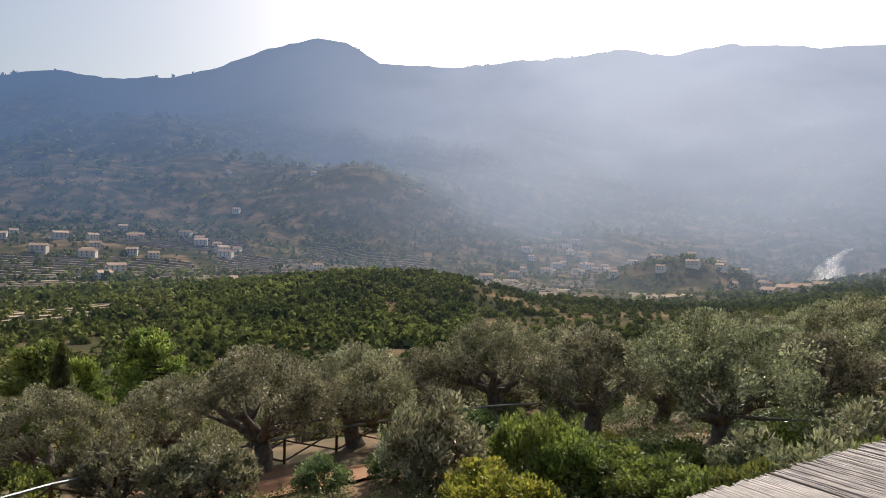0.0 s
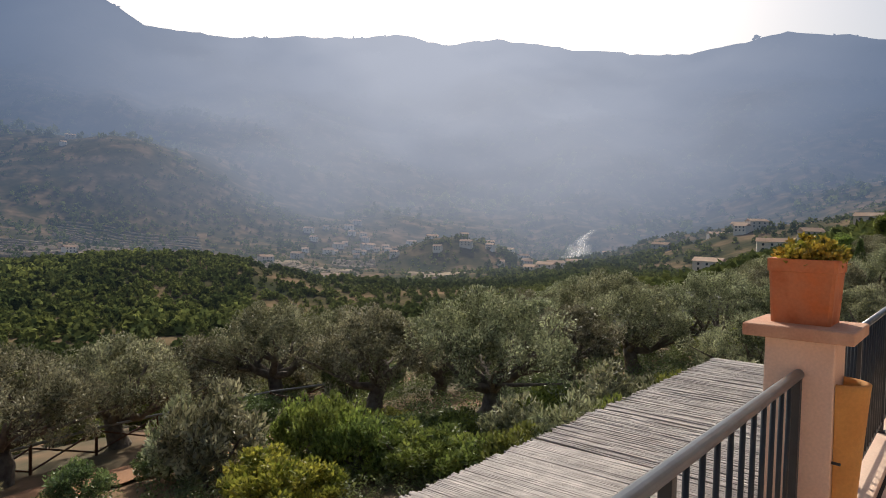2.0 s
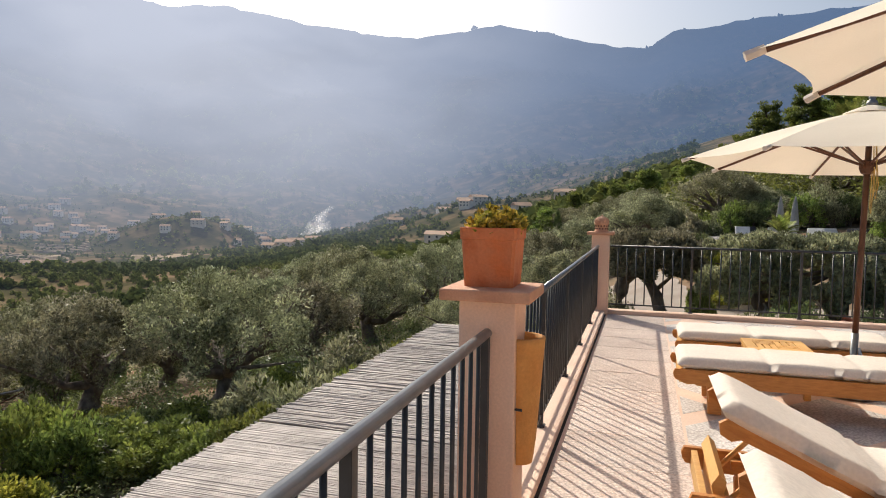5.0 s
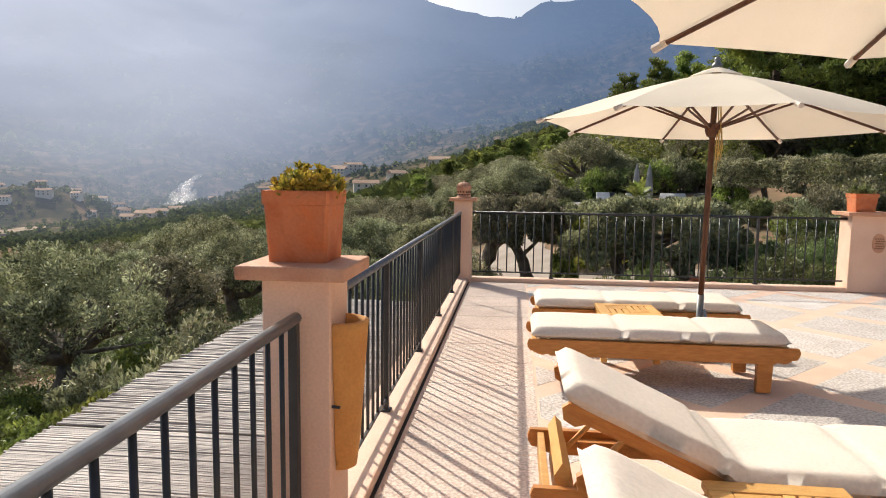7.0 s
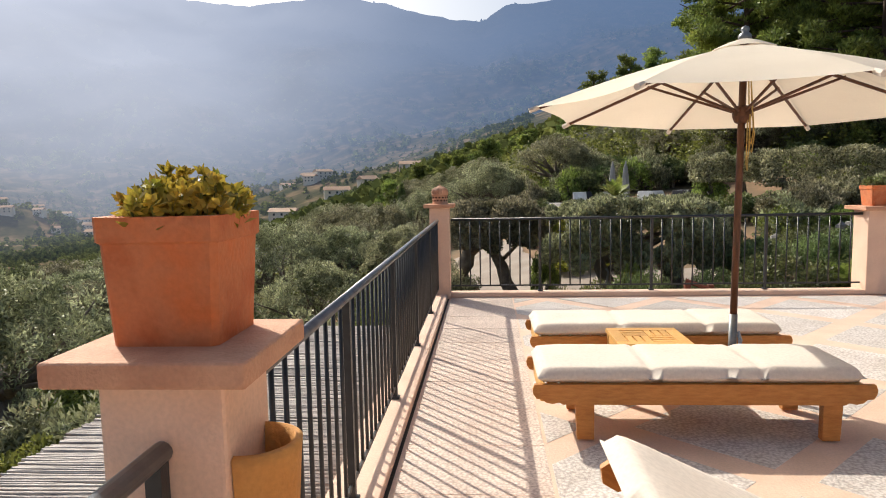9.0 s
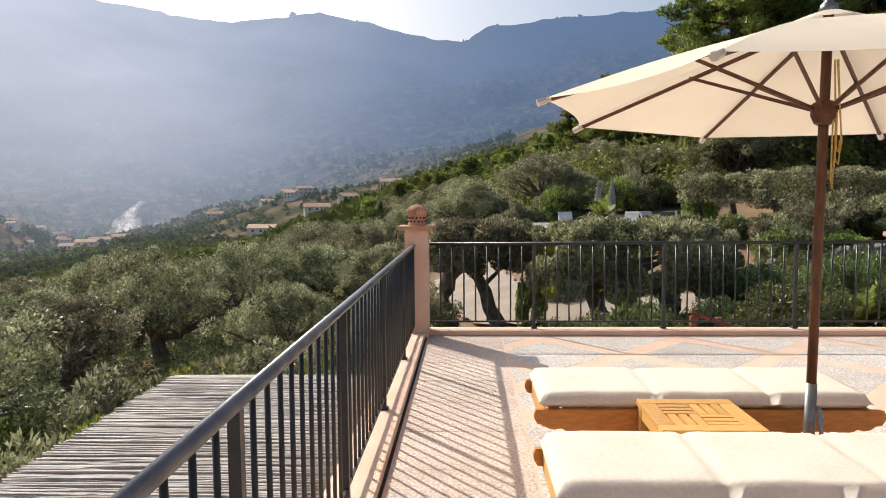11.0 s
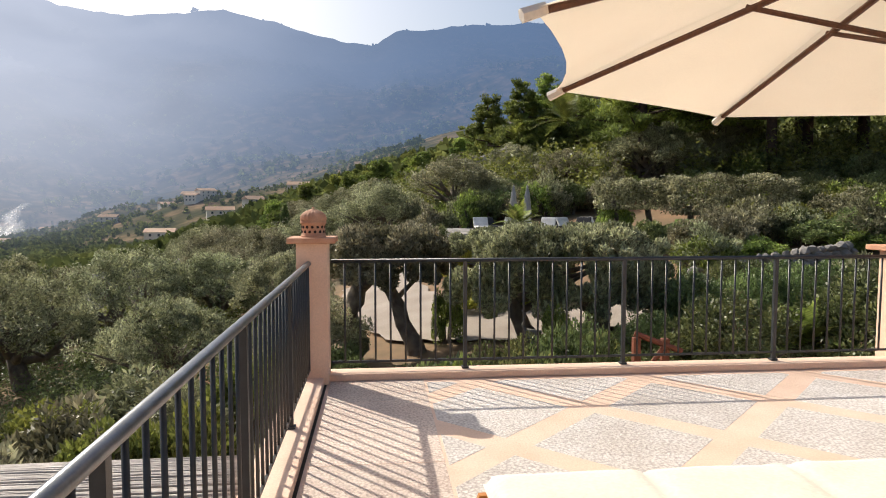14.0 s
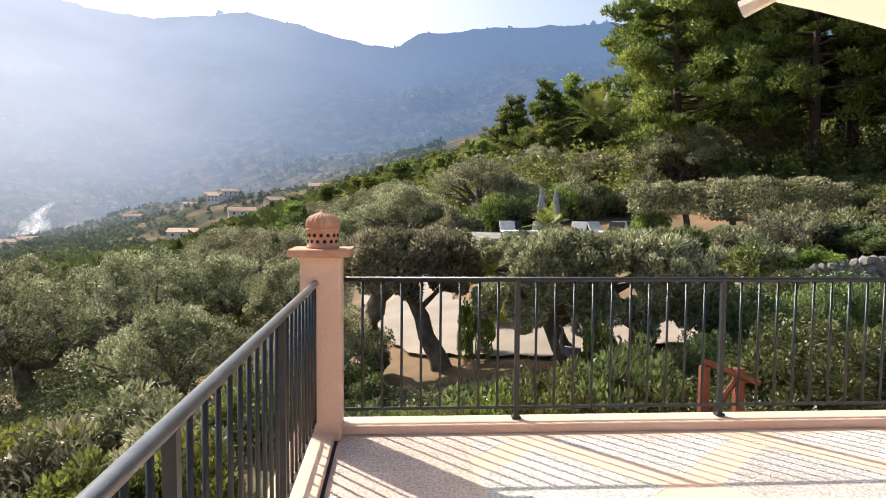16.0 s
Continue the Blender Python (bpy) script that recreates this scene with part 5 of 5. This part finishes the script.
while y2 < 8.75:
    if y2 < 4.39 or y2 > y:
        tube([(-2.0 + rnd.uniform(-.03, .02), y2 + rnd.uniform(-.008, .008), -0.055), (-1.1, y2 + rnd.uniform(-.01, .01), -0.05), (-0.16, y2, -0.055 + rnd.uniform(-.006, .006))], [0.0095] * 3, 5, bm)
    y2 += 0.0142
part("cane_rest", bm, cane_mat, roof, smooth=True)["kind"] = "stuff"

# ---- far woods, houses ----


def far_trees(seed, n, r0, r1, th0, th1, size, quads, leaf, label, material=None, name="far_woods", shape=0.8):
    rng = np.random.default_rng(seed)
    th = np.radians(rng.uniform(th0, th1, n))
    r = np.sqrt(rng.uniform(r0 ** 2, r1 ** 2, n))
    x, y = -np.sin(th) * r, np.cos(th) * r
    dens = rough2(x, y, 55.0) * 0.6 + rough2(x, y, 140.0) * 0.6 + rng.uniform(-.5, .9, n)
    sel = dens > 0
    x, y = x[sel], y[sel]
    s = size * rng.uniform(0.45, 1.2, len(x)) * (0.8 + 0.4 * np.clip(rough2(x, y, 90.0), -1, 1))
    z = ground(x, y)
    c = np.repeat(np.stack([x, y, z], -1), quads, axis=0)
    ss = np.repeat(s, quads)[:, None]
    d = rng.normal(0, 1, (len(c), 3))
    d /= np.linalg.norm(d, axis=1)[:, None]
    d[:, 2] = np.abs(d[:, 2]) * 1.2
    p = c + d * ss * np.array((0.5, 0.5, 0.7)) * rng.uniform(0.55, 1.0, (len(c), 1))
    v, f = leaves(p, np.stack([d[:, 1], -d[:, 0], d[:, 2] * 0.3], -1), 1.0, shape, rng, 0.4)
    cen = np.repeat(p, 4, axis=0)
    v = cen + (v - cen) * np.repeat(ss, 4, axis=0) * leaf
    o = new(name, fast_mesh(name, v, f, material or far_leaf))
    return tagged(o, label, "woods", kind="stuff")


far_trees(6, 1700, 31, 78, 3, 92, 2.4, 210, 0.085, "dense grey-green underbrush between olives", olive_leaf, "underbrush", 0.4)
far_trees(7, 1100, 31, 78, 3, 92, 2.0, 200, 0.085, "green underbrush between olives", shrub_leaf, "underbrush", 0.5)
far_trees(12, 1100, 17, 32, 3, 56, 1.0, 130, 0.10, "low dark planting under the olives", dark_leaf, "underbrush", 0.4)
far_trees(8, 700, 12, 17.5, 8, 92, 0.8, 120, 0.12, "low green planting and dry grass", dark_leaf, "underbrush", 0.4)
far_trees(13, 900, 12.3, 17.4, -30, 4, 0.75, 130, 0.09, "low dark planting below the far railing", dark_leaf, "underbrush", 0.45)
far_trees(9, 1500, 40, 90, -42, 6, 2.8, 230, 0.075, "green scrub on the rising hillside", shrub_leaf, "underbrush", 0.5)
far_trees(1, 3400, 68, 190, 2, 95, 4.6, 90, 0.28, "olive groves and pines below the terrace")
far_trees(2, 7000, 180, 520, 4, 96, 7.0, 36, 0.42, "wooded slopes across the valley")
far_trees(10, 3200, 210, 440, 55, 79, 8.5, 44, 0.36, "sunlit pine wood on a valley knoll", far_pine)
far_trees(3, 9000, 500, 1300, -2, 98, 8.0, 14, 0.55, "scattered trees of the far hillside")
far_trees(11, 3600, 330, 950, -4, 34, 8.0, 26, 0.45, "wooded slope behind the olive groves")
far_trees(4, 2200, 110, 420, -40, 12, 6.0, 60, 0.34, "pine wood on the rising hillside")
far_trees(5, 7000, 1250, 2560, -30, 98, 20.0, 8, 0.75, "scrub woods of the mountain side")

house_kinds = []
for k in range(3):
    w, d, h = ((11, 8, 6), (16, 9, 6.5), (9, 8, 4))[k]
    t = thing("house", "small pale stone village house with a tiled roof", "house", "village houses")
    part("wall", box(-w / 2, w / 2, -d / 2, d / 2, -4, h), far_wall, t)
    bm = bmesh.new()
    a = [bm.verts.new(p) for p in ((-w / 2 - .5, -d / 2 - .6, h - 0.2), (w / 2 + .5, -d / 2 - .6, h - 0.2), (w / 2 + .5, d / 2 + .6, h - 0.2), (-w / 2 - .5, d / 2 + .6, h - 0.2), (-w / 2 - .5, 0, h + 2), (w / 2 + .5, 0, h + 2))]
    for q in ((0, 1, 5, 4), (2, 3, 4, 5), (0, 4, 3), (1, 2, 5), (3, 2, 1, 0)):
        bm.faces.new([a[i] for i in q])
    part("roof", bm, far_roof, t)
    for i in range(3 if k < 2 else 2):
        for fz in ((1.2, 4.0) if h > 5 else (1.4,)):
            x = -w / 2 + w * (i + 0.7) / (3.4 if k < 2 else 2.4)
            part("window", box(x - 0.6, x + 0.6, -d / 2 - 0.06, -d / 2 + 0.1, fz, fz + 1.4), far_glass, t)
    house_kinds.append(t)
n_house = 0
for th, r, spread, count in ((86, 820, 150, 16), (80, 900, 120, 9), (47, 1000, 120, 12), (42, 1050, 160, 24), (36, 900, 110, 12), (28, 1000, 120, 8), (62, 800, 130, 6), (30, 620, 60, 4), (9, 420, 60, 4), (16, 640, 90, 5), (72, 1300, 160, 4), (47, 560, 40, 4)):
    for i in range(count):
        x = -math.sin(radians(th)) * r + rnd.gauss(0, spread * 0.5)
        y = math.cos(radians(th)) * r + rnd.gauss(0, spread * 0.5)
        m = Matrix.Translation((x, y, gz(x, y) + 1.0)) @ Matrix.Rotation(rnd.uniform(-0.6, 0.6) + radians(th), 4, 'Z')
        if n_house < 3:
            house_kinds[n_house].matrix_basis = m
        else:
            copy_thing(house_kinds[rnd.randrange(3)], m)
        n_house += 1

# smoke of a garden fire in the valley
smoke_mat = bpy.data.materials.new("white_smoke")
smoke_mat.use_nodes = True
sn = smoke_mat.node_tree
sb = sn.nodes.new("ShaderNodeBsdfTranslucent")
sb.inputs[0].default_value = (0.9, 0.9, 0.92, 1)
st = sn.nodes.new("ShaderNodeBsdfTransparent")
sm = sn.nodes.new("ShaderNodeMixShader")
sn.links.new(st.outputs[0], sm.inputs[1])
sn.links.new(sb.outputs[0], sm.inputs[2])
sn.links.new(sm.outputs[0], sn.nodes["Material Output"].inputs[0])
sno = sn.nodes.new("ShaderNodeTexNoise")
sno.inputs["Scale"].default_value = 0.05
sno.inputs["Detail"].default_value = 4
sge = sn.nodes.new("ShaderNodeNewGeometry")
sn.links.new(sge.outputs["Position"], sno.inputs[0])
sra = sn.nodes.new("ShaderNodeMapRange")
sra.inputs[1].default_value, sra.inputs[2].default_value, sra.inputs[3].default_value, sra.inputs[4].default_value = 0.35, 0.8, 0.0, 0.25
sn.links.new(sno.outputs[0], sra.inputs[0])
sn.links.new(sra.outputs[0], sm.inputs[0])
bm = bmesh.new()
sx, sy = -478, 852
sz = gz(sx, sy)
for k in range(3):
    pts, rad = [], []
    for i in range(16):
        u = i / 15
        pts.append((sx + 48 * u ** 1.2 + 4 * math.sin(3 * u + k * 2) + k * 2 * u, sy + 16 * u, sz - 1 + (30 + 12 * k) * u + 3 * math.sin(7 * u + k)))
        rad.append((1.6 + 9 * u ** 0.8 + 1.6 * math.sin(9 * u + k * 1.7)) * (1 - 0.75 * max(0, u - 0.75) / 0.25) * (1.0 - 0.2 * k))
    tube(pts, rad, 14, bm)
for v in bm.verts:
    v.co += noise.noise_vector(v.co * 0.09) * 4.5
o = new("smoke_plume", mesh_of(bm, "smoke_plume", smoke_mat, True))
tagged(o, "white drifting smoke from a small valley fire", "smoke", kind="stuff")

# terraced fields: dry stone walls across the far slope
for th0, r0, n, ln in ((39.5, 640, 9, 60), (46.5, 830, 6, 55), (84, 430, 12, 190), (88, 300, 9, 110), (74, 520, 12, 130), (62, 560, 10, 130), (86, 620, 12, 210), (70, 720, 10, 170), (55, 700, 10, 110), (49, 660, 8, 70), (80, 860, 9, 200), (64, 900, 8, 170)):
    for i in range(n):
        r = r0 + i * 13
        bm = bmesh.new()
        prev = None
        for k in range(13):
            a = radians(th0) + (k / 12 - 0.5) * ln / r
            rr = r + 5 * math.sin(k * 0.55 + i * 0.3) + 2 * math.sin(k * 1.7 + i)
            x, y = -math.sin(a) * rr, math.cos(a) * rr
            z = gz(x, y)
            vs = [bm.verts.new((x, y, z - 1)), bm.verts.new((x, y, z + 1.7)), bm.verts.new((x * (1 + 5.0 / rr), y * (1 + 5.0 / rr), z + 1.75))]
            if prev:
                bm.faces.new((prev[0], vs[0], vs[1], prev[1]))
                bm.faces.new((prev[1], vs[1], vs[2], prev[2]))
            prev = vs
        o = new("field_terrace", mesh_of(bm, "field_terrace", far_stone))
        tagged(o, "pale dry stone terrace of a far field", "terrace", "field terraces", "structure")

# ---- floor pieces: pebble panels between diagonal bands, border slabs ----
panel_me = {}
PITCH, HALF = 1.03, 0.41


def clip_poly(poly, nx, ny, c):
    out = []
    for i in range(len(poly)):
        a, b = poly[i], poly[(i + 1) % len(poly)]
        da, db = a[0] * nx + a[1] * ny - c, b[0] * nx + b[1] * ny - c
        if da <= 0:
            out.append(a)
        if da * db < 0:
            t = da / (da - db)
            out.append((a[0] + (b[0] - a[0]) * t, a[1] + (b[1] - a[1]) * t))
    return out


s2 = math.sqrt(0.5)
for iu in range(-14, 16):
    for iv in range(-14, 16):
        u = (-8.75 + 1.45 * (iu + 0.5)) * s2
        v = (10.0 + 1.45 * (iv + 0.5)) * s2
        cx, cy = (u + v) * s2, (v - u) * s2
        quad = [((u + du + v + dv) * s2, (v + dv - u - du) * s2) for du, dv in ((-HALF, -HALF), (-HALF, HALF), (HALF, HALF), (HALF, -HALF))]
        for nx, ny, c in ((-1, 0, -0.95), (1, 0, X1 - 0.1), (0, 1, 10.15), (0, -1, -Y0 - 0.1)):
            quad = clip_poly(quad, nx, ny, c) if quad else quad
        if len(quad) < 3:
            continue
        area = abs(sum(a[0] * b[1] - a[1] * b[0] for a, b in zip(quad, quad[1:] + quad[:1]))) / 2
        if area < 0.02:
            continue
        bm = bmesh.new()
        lo = [bm.verts.new((x, y, -0.0125)) for x, y in quad]
        mx, my = sum(p[0] for p in quad) / len(quad), sum(p[1] for p in quad) / len(quad)
        hi = [bm.verts.new((x + (mx - x) * 0.008, y + (my - y) * 0.003, -0.0102)) for x, y in quad]
        for i in range(len(quad)):
            j = (i + 1) % len(quad)
            bm.faces.new((lo[i], lo[j], hi[j], hi[i]))
        bm.faces.new(hi)
        bmesh.ops.recalc_face_normals(bm, faces=bm.faces[:])
        part("panel", bm, pebble, fl)
slab_me = mesh_of(box(-0.385, 0.385, -0.295, 0.295, -0.0125, -0.010, 0.001, segments=1), "border_slab", border_tile)
y = Y0 + 0.35
while y < 10.2:
    o = new("border_slab", slab_me)
    o.location = (0.545, y, 0)
    o.parent = fl
    y += 0.6
